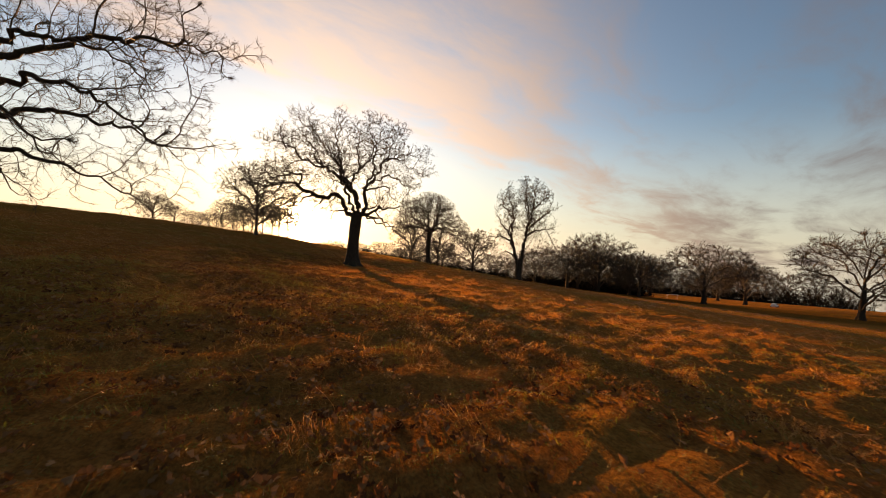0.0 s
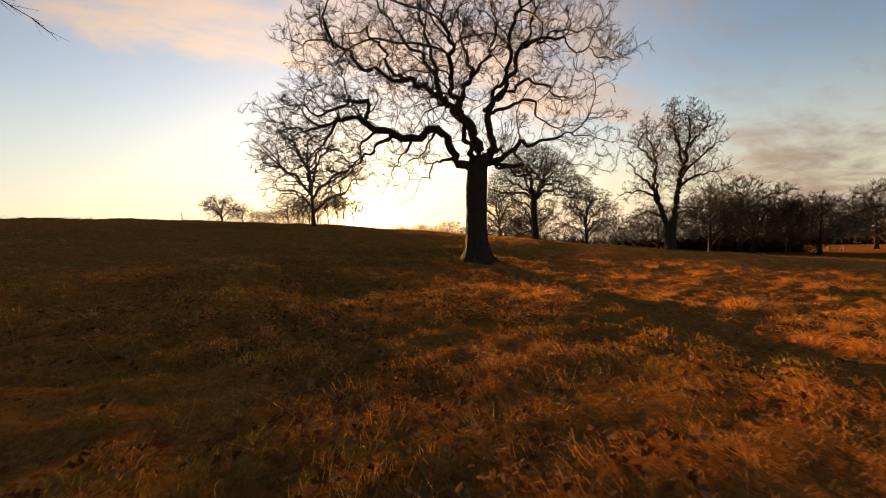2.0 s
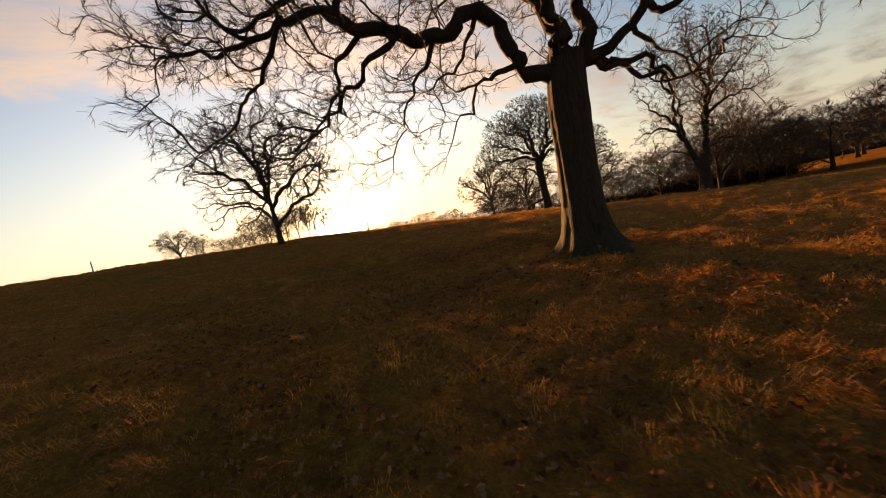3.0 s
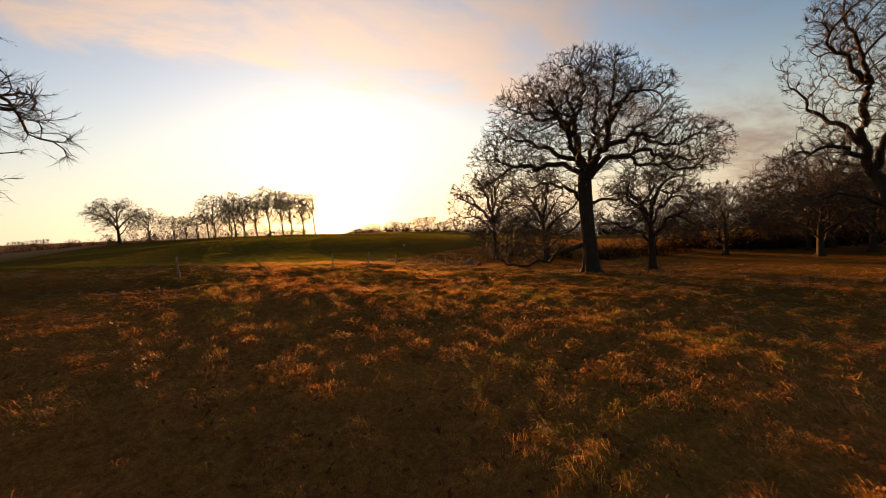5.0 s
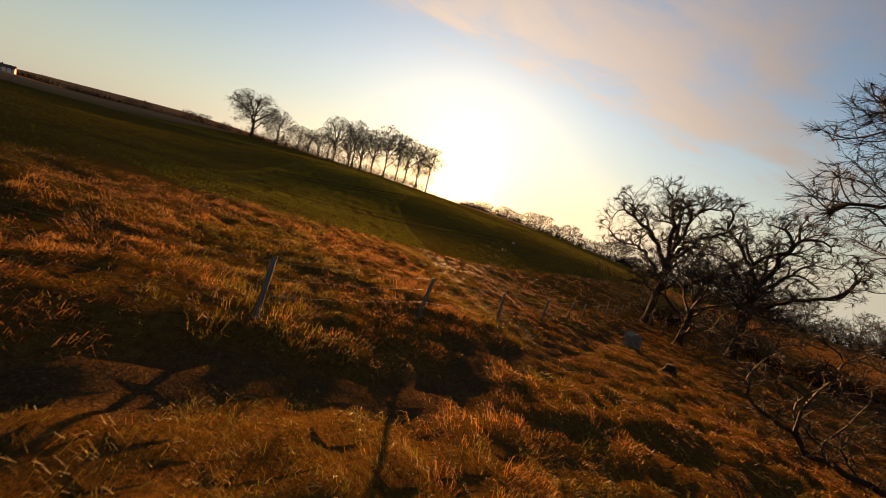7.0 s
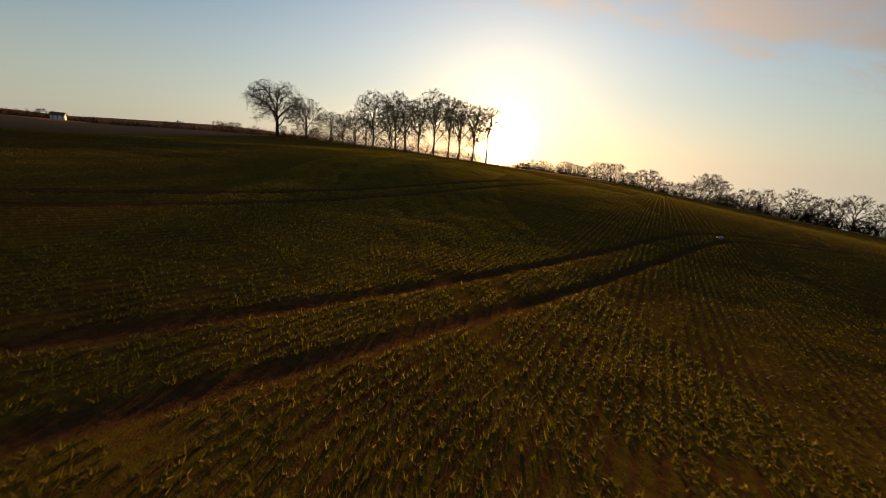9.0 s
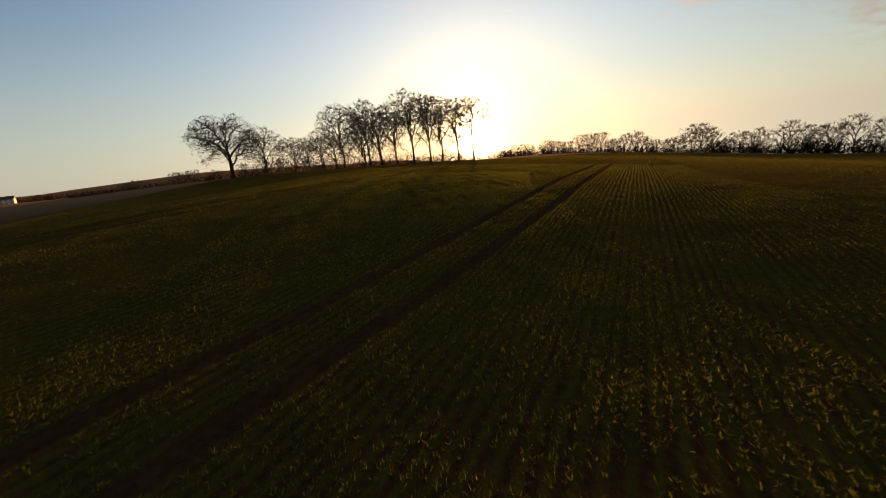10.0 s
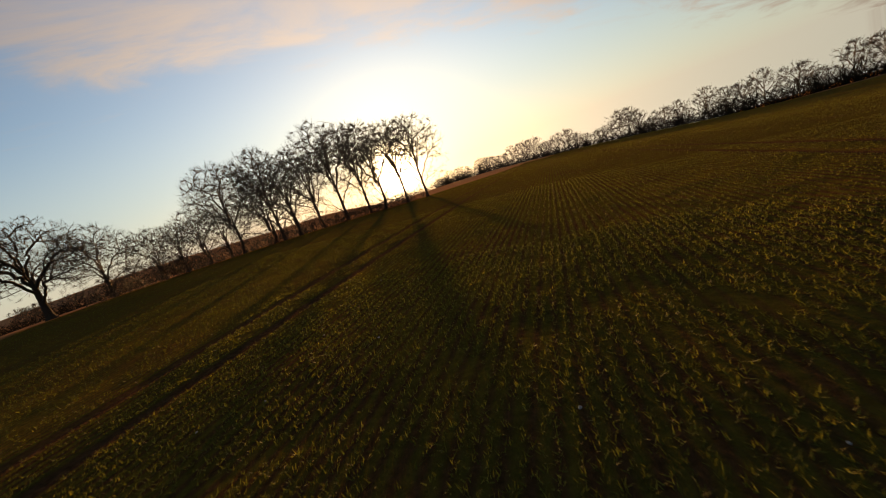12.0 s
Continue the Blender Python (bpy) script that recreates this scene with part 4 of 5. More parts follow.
# belt of trees from the sun's side round to the right, crown to crown
BELT = (-19, -6, 0, 8, 16, 24, 35, 60), (330, 345, 350, 350, 350, 345, 310, 270)
az = -19.0
while az < 58:
    d = np.interp(az, *BELT) + wood_rng.uniform(0, 26)
    s = np.interp(az, (-19, -12, -4, 4, 8, 16, 24, 35, 60), (0.62, 1.0, 1.25, 1.3, 1.4, 1.5, 1.6, 1.5, 1.4)) * wood_rng.uniform(0.75, 1.15)
    wood(int(wood_rng.integers(0, 3)), *polar(az, d), s)
    az += math.degrees((6.0 if az < 6 else 12.0) / d) * wood_rng.uniform(0.7, 1.3)
# scattered hedgerow trees on the left skyline
for k in range(12):
    az = -92 + 3.4 * k + wood_rng.uniform(-1, 1)
    wood(1 if k % 3 else 0, *polar(az, 350 + wood_rng.uniform(-40, 40)), wood_rng.uniform(0.3, 0.5))


def scrub(name, label, centres, seed, size, n_stems, category="bush", kind="", fat=1.0, sprigs=6, mat=TWIG):
    """Leafless scrub: many thin stems from a few roots, in one mesh."""
    rng = np.random.default_rng(seed)
    c = np.array(centres, float)
    who = rng.integers(0, len(c), n_stems)
    r = size * rng.uniform(0.6, 1.3, n_stems)
    ang = rng.uniform(0, 2 * math.pi, n_stems)
    lean = rng.uniform(0.1, 0.9, n_stems)
    x0 = c[who, 0] + rng.normal(size=n_stems) * size * 0.45
    y0 = c[who, 1] + rng.normal(size=n_stems) * size * 0.45
    z0 = surface(x0, y0) - 0.05
    n = 6
    P = np.empty((n_stems, n, 3))
    P[:, 0] = np.stack([x0, y0, z0], -1)
    way = unit(np.stack([np.cos(ang) * lean, np.sin(ang) * lean, np.ones(n_stems)], -1))
    for k in range(1, n):
        way = unit(way + 0.42 * rng.normal(size=way.shape) - np.array([0, 0, 0.05]))
        P[:, k] = P[:, k - 1] + way * (r / (n - 1))[:, None]
    R = fat * (0.012 + 0.006 * r)[:, None] * np.linspace(1, 0.5, n)[None]
    vs, qs = tubes(P, R, 3)
    P2, R2 = sprout(rng, P, R, sprigs, 4, 0.45, 55, 0.4, 0.03, least=0.007 * fat)
    v2, q2 = strips(rng, P2, R2)
    P3, R3 = sprout(rng, P2, R2, 2, 3, 0.6, 55, 0.4, 0.03, least=0.005 * fat)
    v3, q3 = strips(rng, P3, R3)
    ob = from_arrays(name, np.vstack([vs, v2, v3]), np.vstack([qs, q2 + len(vs), q3 + len(vs) + len(v2)]), mat)
    return tagged(ob, label, category, kind=kind)


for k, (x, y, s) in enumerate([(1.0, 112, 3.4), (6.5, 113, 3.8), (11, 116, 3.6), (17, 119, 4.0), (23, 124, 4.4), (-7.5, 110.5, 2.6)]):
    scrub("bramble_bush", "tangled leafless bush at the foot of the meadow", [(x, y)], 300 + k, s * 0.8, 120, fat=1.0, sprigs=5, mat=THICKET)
# dark understorey hedge before the woods, too dense to pick apart
far_line = [polar(az, 330) for az in np.arange(-33, -18, 0.4)]
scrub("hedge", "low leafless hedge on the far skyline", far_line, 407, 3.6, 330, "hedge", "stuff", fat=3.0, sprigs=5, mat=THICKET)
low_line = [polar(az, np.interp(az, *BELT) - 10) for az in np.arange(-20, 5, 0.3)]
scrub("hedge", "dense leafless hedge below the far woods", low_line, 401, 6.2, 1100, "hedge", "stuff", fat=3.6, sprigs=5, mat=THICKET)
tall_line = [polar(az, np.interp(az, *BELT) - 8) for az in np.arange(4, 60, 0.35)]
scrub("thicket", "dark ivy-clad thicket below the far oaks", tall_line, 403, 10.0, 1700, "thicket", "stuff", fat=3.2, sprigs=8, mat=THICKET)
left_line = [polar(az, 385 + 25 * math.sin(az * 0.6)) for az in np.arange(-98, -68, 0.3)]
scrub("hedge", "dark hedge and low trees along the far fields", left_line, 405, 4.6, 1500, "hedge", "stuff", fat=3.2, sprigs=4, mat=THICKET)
# the hedge along the far side of the stubble, with a few small trees in it
stubble_line = [(x, np.interp(x, (-345, -215, -150, -126), (196, 184, 178, 176))) for x in np.arange(-345, -126, 1.7)]
scrub("hedge", "dark untrimmed hedge along the stubble field", stubble_line, 409, 3.6, 1000, "hedge", "stuff", fat=2.2, sprigs=5, mat=THICKET)
for x, kind, size in ((-262, 1, 0.55), (-246, 1, 0.6), (-206, 0, 0.5), (-199, 1, 0.62), (-192, 0, 0.48), (-176, 1, 0.5), (-158, 0, 0.42), (-147, 2, 0.42), (-138, 1, 0.5)):
    wood(kind, x, float(np.interp(x, (-345, -215, -150, -126), (196, 184, 178, 176))) + 2.0, size)
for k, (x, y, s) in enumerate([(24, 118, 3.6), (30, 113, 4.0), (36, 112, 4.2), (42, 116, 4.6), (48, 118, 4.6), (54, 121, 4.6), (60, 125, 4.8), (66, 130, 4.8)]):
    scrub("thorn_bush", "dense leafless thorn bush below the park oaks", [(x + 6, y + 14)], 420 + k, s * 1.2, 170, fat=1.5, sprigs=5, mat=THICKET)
copse_line = [(-117 + k * 1.6, 155.5 + k * 1.47) for k in range(24)]
scrub("undergrowth", "low leafless undergrowth beneath the copse", copse_line, 402, 3.2, 800, "undergrowth", "stuff", fat=1.2)

# ---------------------------------------------------------------- post and wire fence


def fence_material():
    m, n = material("weathered_post")
    at = n.add("ShaderNodeTexCoord").outputs["Object"]
    grain = n.noise(3.0, 5, 0.6, n.add("ShaderNodeMapping", in_Vector=at, in_Scale=(14, 14, 1.5)).outputs[0], 0.4)
    finish(n, n.ramp(grain, (0.3, (0.07, 0.055, 0.042)), (0.7, (0.21, 0.17, 0.13))), 0.9, grain, 0.6, 0.01)
    return m


def wire_material():
    m, n = material("galvanised_wire")
    p = n.add("ShaderNodeBsdfPrincipled", in_0=(0.12, 0.11, 0.10, 1))
    n.put(p.inputs["Metallic"], 0.8)
    n.put(p.inputs["Roughness"], 0.55)
    o = n.add("ShaderNodeOutputMaterial")
    n.put(o.inputs[0], p.outputs[0])
    return m


POST, WIRE = fence_material(), wire_material()


def fence_post(rng):
    """A split round post with a sawn, slightly slanted top."""
    bm = bmesh.new()
    bmesh.ops.create_cone(bm, cap_ends=True, segments=10, radius1=0.042, radius2=0.036, depth=1.24)
    for v in bm.verts:
        a = math.atan2(v.co.y, v.co.x)
        k = 1 + 0.10 * math.cos(2 * a + 1) + 0.06 * math.cos(3 * a)
        v.co.x *= k
        v.co.y *= k
        v.co.z += 0.30
        if v.co.z > 0.9:
            v.co.z += 0.02 * math.cos(a)
    me = bpy.data.meshes.new("post")
    bm.to_mesh(me)
    bm.free()
    me.materials.append(POST)
    for p in me.polygons:
        p.use_smooth = len(p.vertices) == 4
    return me


fence = tagged(new("fence"), "weathered wooden post and wire fence, some posts leaning", "fence")
fence_rng = np.random.default_rng(9)
post_mesh = fence_post(fence_rng)
tops = []
for y in (51.0, 55.0, 59.5, 64.0, 67.2, 69.9, 73.3, 76.8, 81.0, 85.0, 88.0, 91.5, 95.0, 98.5, 102.0, 106.0, 110.0, 114.0, 118.0, 122.0):
    x = float(fence_x(y))
    z = float(surface(np.array([x]), np.array([y]))[0])
    p = new("post", post_mesh)
    p.parent = fence
    lean_x, lean_y = fence_rng.normal(0, 3.0), fence_rng.normal(0, 3.0)
    if y == 67.2:
        lean_x, lean_y = -8.0, -46.0
    p.matrix_basis = pose(x, y, z, lean_x, lean_y, 20)
    tops.append((x, y, z))
for h in (0.35, 0.62, 0.86):
    line = []
    for (ax, ay, az), (bx, by, bz) in zip(tops[:-1], tops[1:]):
        line += [(ax + (bx - ax) * s, ay + (by - ay) * s, az + (bz - az) * s + h - 0.04 * math.sin(math.pi * s)) for s in (0, 0.25, 0.5, 0.75)]
    P = np.array([line])
    v, q = tubes(P, np.full(P.shape[:2], 0.0022), 3)
    from_arrays("wire", v, q, WIRE, fence)

# ---------------------------------------------------------------- small far things


def plain(name, colour, rough=0.7, grain=6.0):
    m, n = material(name)
    at = n.add("ShaderNodeTexCoord").outputs["Object"]
    lo = tuple(c * 0.75 for c in colour)
    finish(n, n.ramp(n.noise(grain, 4, 0.6, at), (0.35, lo), (0.65, colour)), rough)
    return m


def part(name, bm, mat, parent, label=""):
    """One mesh object under a thing or a part."""
    me = bpy.data.meshes.new(name)
    bm.to_mesh(me)
    bm.free()
    me.materials.append(mat)
    ob = new(name, me)
    ob.parent = parent
    if label:
        tagged(ob, label)
    return ob


def box(bm, x, y, z, sx, sy, sz, soft=0.0):
    r = bmesh.ops.create_cube(bm, size=1.0, matrix=Matrix.Translation((x, y, z)) @ Matrix.Diagonal((sx, sy, sz, 1)))
    if soft:
        bmesh.ops.bevel(bm, geom=list({e for v in r["verts"] for e in v.link_edges}), offset=soft, segments=2, affect="EDGES")
    return r["verts"]


def level(x, y):
    return float(surface(np.array([x]), np.array([y]))[0])


WHITE, TILE, GLASS, RUBBER = plain("white_paint", (0.72, 0.70, 0.66)), plain("clay_tile", (0.16, 0.075, 0.05)), plain("dark_glass", (0.03, 0.035, 0.04), 0.15), plain("tyre_rubber", (0.025, 0.025, 0.025), 0.9)


def farm_house():
    root = tagged(new("farm_house"), "small pale rendered cottage with a pitched tiled roof", "house")
    bm = bmesh.new()
    box(bm, 0, 0, 2.4, 11, 7, 4.8)
    wall = part("wall", bm, WHITE, root)
    bm = bmesh.new()
    for y0, y1 in ((-4.0, 0.0), (0.0, 4.0)):
        z0, z1 = (4.5, 7.6) if y0 < 0 else (7.6, 4.5)
        c = [bm.verts.new((x, y, z)) for x in (-6, 6) for y, z in ((y0, z0), (y1, z1), (y1, z1 + 0.25), (y0, z0 + 0.25))]
        for f in ((0, 1, 2, 3), (7, 6, 5, 4), (0, 4, 5, 1), (1, 5, 6, 2), (2, 6, 7, 3), (3, 7, 4, 0)):
            bm.faces.new([c[i] for i in f])
    roof = part("roof", bm, TILE, root)
    bm = bmesh.new()
    for x in (-5.45, 5.45):
        g3 = [bm.verts.new(p) for p in ((x - 0.05, -3.5, 4.8), (x - 0.05, 3.5, 4.8), (x - 0.05, 0, 7.5), (x + 0.05, -3.5, 4.8), (x + 0.05, 3.5, 4.8), (x + 0.05, 0, 7.5))]
        for f in ((0, 1, 2), (5, 4, 3), (0, 3, 4, 1), (1, 4, 5, 2), (2, 5, 3, 0)):
            bm.faces.new([g3[i] for i in f])
    part("gable", bm, WHITE, root)
    bm = bmesh.new()
    box(bm, -3.5, 0, 8.0, 0.9, 0.9, 1.8, 0.05)
    part("chimney", bm, TILE, roof)
    for x in (-3.6, 0.0, 3.6):
        for z in (1.5, 3.7):
            bm = bmesh.new()
            box(bm, x, -3.52, z, 1.1, 0.08, 1.2, 0.02)
            part("window", bm, GLASS, wall)
    return root


for x, y, turn in ((-366.0, 177.0, 62),):
    h = farm_house()
    h.matrix_basis = pose(x, y, level(x, y) - 0.3, 0, 0, turn) @ Matrix.Scale(0.6, 4)


def goal_frame():
    root = tagged(new("goal_frame"), "white tubular football goal frame on the grass", "goal")
    for name, line in (("post", [(-3.66, 0, -0.2), (-3.66, 0, 2.44)]), ("post", [(3.66, 0, -0.2), (3.66, 0, 2.44)]), ("crossbar", [(-3.7, 0, 2.44), (3.7, 0, 2.44)]),
                       ("stay", [(-3.66, 0, 2.40), (-3.66, 1.6, 0)]), ("stay", [(3.66, 0, 2.40), (3.66, 1.6, 0)])):
        p = np.array([line], float)
        v, q = tubes(p, np.full((1, 2), 0.07 if name != "stay" else 0.035), 8)
        from_arrays(name, v, q, WHITE, root)
    return root


goal = goal_frame()
goal.matrix_basis = pose(94.2, 157.8, level(94.2, 157.8), 0, 0, 14) @ Matrix.Scale(0.72, 4)


def parked_car():
    root = tagged(new("parked_car"), "white hatchback car parked at the edge of the park", "car")
    bm = bmesh.new()
    box(bm, 0, 0, 0.55, 4.2, 1.75, 0.62, 0.16)
    body = part("body", bm, WHITE, root)
    bm = bmesh.new()
    top = box(bm, -0.25, 0, 1.12, 2.6, 1.6, 0.6)
    for v in top:
        if v.co.z > 1.2:
            v.co.x = -0.25 + (v.co.x + 0.25) * 0.68
            v.co.y *= 0.86
    bmesh.ops.bevel(bm, geom=bm.edges[:], offset=0.07, segments=2, affect="EDGES")
    cabin = part("cabin", bm, WHITE, root)
    for y in (-0.76, 0.76):
        bm = bmesh.new()
        box(bm, -0.25, y, 1.10, 1.9, 0.06, 0.36, 0.02)
        part("side_window", bm, GLASS, cabin)
    for x, y in ((-1.3, -0.8), (-1.3, 0.8), (1.3, -0.8), (1.3, 0.8)):
        bm = bmesh.new()
        bmesh.ops.create_cone(bm, cap_ends=True, segments=20, radius1=0.32, radius2=0.32, depth=0.2, matrix=Matrix.Translation((x, y, 0.32)) @ Matrix.Rotation(math.pi / 2, 4, "X"))
        part("wheel", bm, RUBBER, root)
    return root


car = parked_car()
car.matrix_basis = pose(126.0, 146.0, level(126.0, 146.0), 0, 0, 38)


STONE = plain("lichened_stone", (0.20, 0.17, 0.13), 0.9, 9.0)


def stone_block():
    """A squat hewn block with a sloping, weathered top."""
    rng = np.random.default_rng(31)
    bm = bmesh.new()
    box(bm, 0, 0, 0.28, 0.72, 0.50, 0.66)
    bmesh.ops.subdivide_edges(bm, edges=bm.edges[:], cuts=3, use_grid_fill=True)
    for v in bm.verts:
        if v.co.z > 0.5:
            v.co.z += 0.14 - 0.45 * abs(v.co.x)
        v.co += Vector(rng.normal(0, 0.012, 3))
    bmesh.ops.bevel(bm, geom=[e for e in bm.edges if e.calc_face_angle(0) > 0.9], offset=0.03, segments=2, affect="EDGES")
    me = bpy.data.meshes.new("stone_block")
    bm.to_mesh(me)
    bm.free()
    me.materials.append(STONE)
    return tagged(new("stone_block", me), "squat weathered stone block standing in the grass", "stone")


def tree_stump():
    """A low sawn stump with spreading roots."""
    p = np.array([[(0, 0, -0.1), (0.01, 0, 0.08), (0, 0.01, 0.2), (0, 0, 0.27), (0, 0, 0.272)]])
    v, q = tubes(p, np.array([[0.30, 0.21, 0.17, 0.165, 0.002]]), 14)
    a = np.arctan2(v[:, 1], v[:, 0])
    v[:, :2] *= (1 + 0.16 * np.cos(4 * a + 0.7) * np.exp(-np.maximum(v[:, 2], 0) / 0.12))[:, None]
    return tagged(from_arrays("tree_stump", v, q, BARK), "low dark tree stump in the grass", "stump")


block = stone_block()
block.matrix_basis = pose(-13.2, 87.0, level(-13.2, 87.0), 2, -3, 35)
stump = tree_stump()
stump.matrix_basis = pose(-12.2, 83.0, level(-12.2, 83.0))


def walk_x(y):
    """The line of the path over the plan."""
    return np.interp(y, (-10, 0, 28, 37, 48, 58, 66, 81, 94, 106, 120, 135), (2, 0, -13.3, -13.4, -11.2, -12.4, -16.0, -28.5, -39, -47.5, -54, -58))


def field_stone(seed, size):
    rng = np.random.default_rng(seed)
    bm = bmesh.new()
    bmesh.ops.create_icosphere(bm, subdivisions=2, radius=size)
    for v in bm.verts:
        v.co *= float(1 + 0.22 * math.sin(3 * v.co.x / size + seed) * math.cos(2 * v.co.y / size - seed) + rng.normal(0, 0.05))
        v.co.z *= 0.6
    me = bpy.data.meshes.new("field_stone")
    bm.to_mesh(me)
    bm.free()
    me.materials.append(FLINT)
    for p in me.polygons:
        p.use_smooth = True
    return new("field_stone", me)


FLINT = plain("pale_flint", (0.34, 0.31, 0.27), 0.8, 25.0)
stone_rng = np.random.default_rng(77)
spots = [(-26.4, 116.6, 0.22)]
for k in range(22):
    y = float(stone_rng.uniform(90, 132))
    spots.append((float(walk_x(y)) + float(stone_rng.uniform(-7, 10)), y, float(stone_rng.uniform(0.014, 0.030))))
for k, (x, y, s) in enumerate(spots):
    st = tagged(field_stone(k, s), "large pale flint lying beside the wheel track" if k == 0 else "small pale flint lying in the young crop", "stone", "" if k == 0 else "flints in the field")
    st.matrix_basis = pose(x, y, level(x, y) + 0.2 * s, 0, 0, 40 * k)


# ---------------------------------------------------------------- grass, leaves and crop


def blade_material(name, stops, gloss=0.55, through_=0.45, gleam=0.25):
    m, n = material(name)
    tint = n.add("ShaderNodeAttribute")
    tint.attribute_name = "tint"
    col = n.ramp(tint.outputs[2], *stops)
    finish(n, col, gloss, spec=gleam, through_=through_, through_colour=col)
    return m


GRASS = blade_material("dry_grass", ((0.0, (0.27, 0.095, 0.026)), (0.3, (0.42, 0.175, 0.050)), (0.55, (0.60, 0.29, 0.090)), (0.72, (0.27, 0.175, 0.034)), (1.0, (0.150, 0.150, 0.024))), through_=0.5)
LEAF = blade_material("dead_leaf", ((0.0, (0.070, 0.024, 0.009)), (0.5, (0.20, 0.070, 0.024)), (0.8, (0.24, 0.115, 0.050)), (1.0, (0.32, 0.175, 0.085))), 0.85, 0.3, 0.05)
CROP = blade_material("cereal_leaf", ((0.0, (0.058, 0.062, 0.009)), (0.6, (0.125, 0.124, 0.018)), (1.0, (0.30, 0.250, 0.042))), 0.6, 0.5, 0.08)


def blades(rng, base, heading, lean, height, width, tint, simple=False):
    """Bent blades of grass, five corners each."""
    N = len(base)
    ch, sh = np.cos(heading), np.sin(heading)
    out = np.stack([ch, sh, 0 * ch], -1)
    twist = heading + math.pi / 2 + rng.normal(0, 0.5, N)
    side = np.stack([np.cos(twist), np.sin(twist), 0 * ch], -1) * (width / 2)[:, None]
    hz = height[:, None] * np.array([0, 0, 1.0])
    if simple:
        tip = base + hz * np.cos(lean)[:, None] + out * (height * np.sin(lean))[:, None]
        v = np.stack([base - side, base + side, tip], 1).reshape(-1, 3)
        return v, np.arange(3 * N).reshape(-1, 3), np.repeat(tint, 3)
    mid = base + hz * 0.6 * np.cos(lean * 0.5)[:, None] + out * (height * 0.45 * np.sin(lean * 0.6))[:, None]
    tip = base + hz * np.cos(lean)[:, None] + out * (height * 1.0 * np.sin(lean))[:, None]
    v = np.stack([base - side, base + side, mid + side * 0.7, mid - side * 0.7, tip], 1).reshape(-1, 3)
    i = np.arange(N)[:, None] * 5
    f = np.stack([i + [0, 1, 2], i + [0, 2, 3], i + [3, 2, 4]], 1).reshape(-1, 3)
    return v, f, np.repeat(tint, 5)


def patch_noise(x, y, w, seed):
    a = seed * 1.7
    return (np.sin(w * x + a) * np.cos(w * 1.3 * y - a) + np.sin(w * 2.1 * (x * 0.8 + y * 0.6) + 2 * a) * 0.6 + np.sin(w * 3.7 * (y * 0.7 - x * 0.7) - a) * 0.4) / 2 + 0.5


def meadow(rng, count, lo, hi, y0, y1):
    """Random places on rough grass whose distance from the walk lies between lo and hi."""
    y = rng.uniform(y0, y1, count * 3)
    d = rng.uniform(lo, hi, count * 3) * rng.choice((-1, 1), count * 3)
    x = walk_x(y) + d
    ok = crop_mask(x, y) < 0.3
    return x[ok][:count], y[ok][:count]


def greenness(x, y):
    """How green the turf is, 0 to 1: mossy by the start and by the fence, browner under the great oak."""
    g = np.interp(y, (-5, 8, 20, 30, 46, 58, 66, 90), (0.74, 0.70, 0.52, 0.26, 0.30, 0.42, 0.64, 0.60))
    return g + 0.9 * (patch_noise(x, y, 0.55, 1) - 0.5) + 0.35 * (patch_noise(x, y, 2.1, 4) - 0.5)


def grass_object(name, label, v, f, tv):
    ob = from_arrays(name, v, f, GRASS, smooth=False)
    attribute(ob, "tint", tv)
    return tagged(ob, label, "grass", kind="stuff")


def turf(rng, x, y, per, reach, height, width):
    """Short matted grass and moss in small patches."""
    K = len(x)
    green = greenness(x, y) + rng.normal(0, 0.15, K) > 0.5
    tone = np.where(green, rng.uniform(0.76, 1.0, K), rng.uniform(0.05, 0.48, K))
    who = np.repeat(np.arange(K), per)
    N = len(who)
    ang = rng.uniform(0, 2 * math.pi, N)
    r = reach * np.sqrt(rng.uniform(0, 1, N))
    bx, by = x[who] + r * np.cos(ang), y[who] + r * np.sin(ang)
    base = np.stack([bx, by, surface(bx, by) - 0.01], -1)
    head = np.where(rng.uniform(0, 1, N) < 0.5, patch_noise(x, y, 0.5, 3)[who] * 6.28, ang) + rng.normal(0, 0.6, N)
    tint = np.clip(tone[who] + rng.normal(0, 0.10, N), 0, 1)
    high = height * rng.uniform(0.45, 1.3, N) * (0.75 + 0.5 * rng.uniform(0, 1, K))[who]
    return blades(rng, base, head, np.clip(rng.normal(1.05, 0.35, N), 0.1, 1.5), high, width * rng.uniform(0.6, 1.4, N), tint, True)


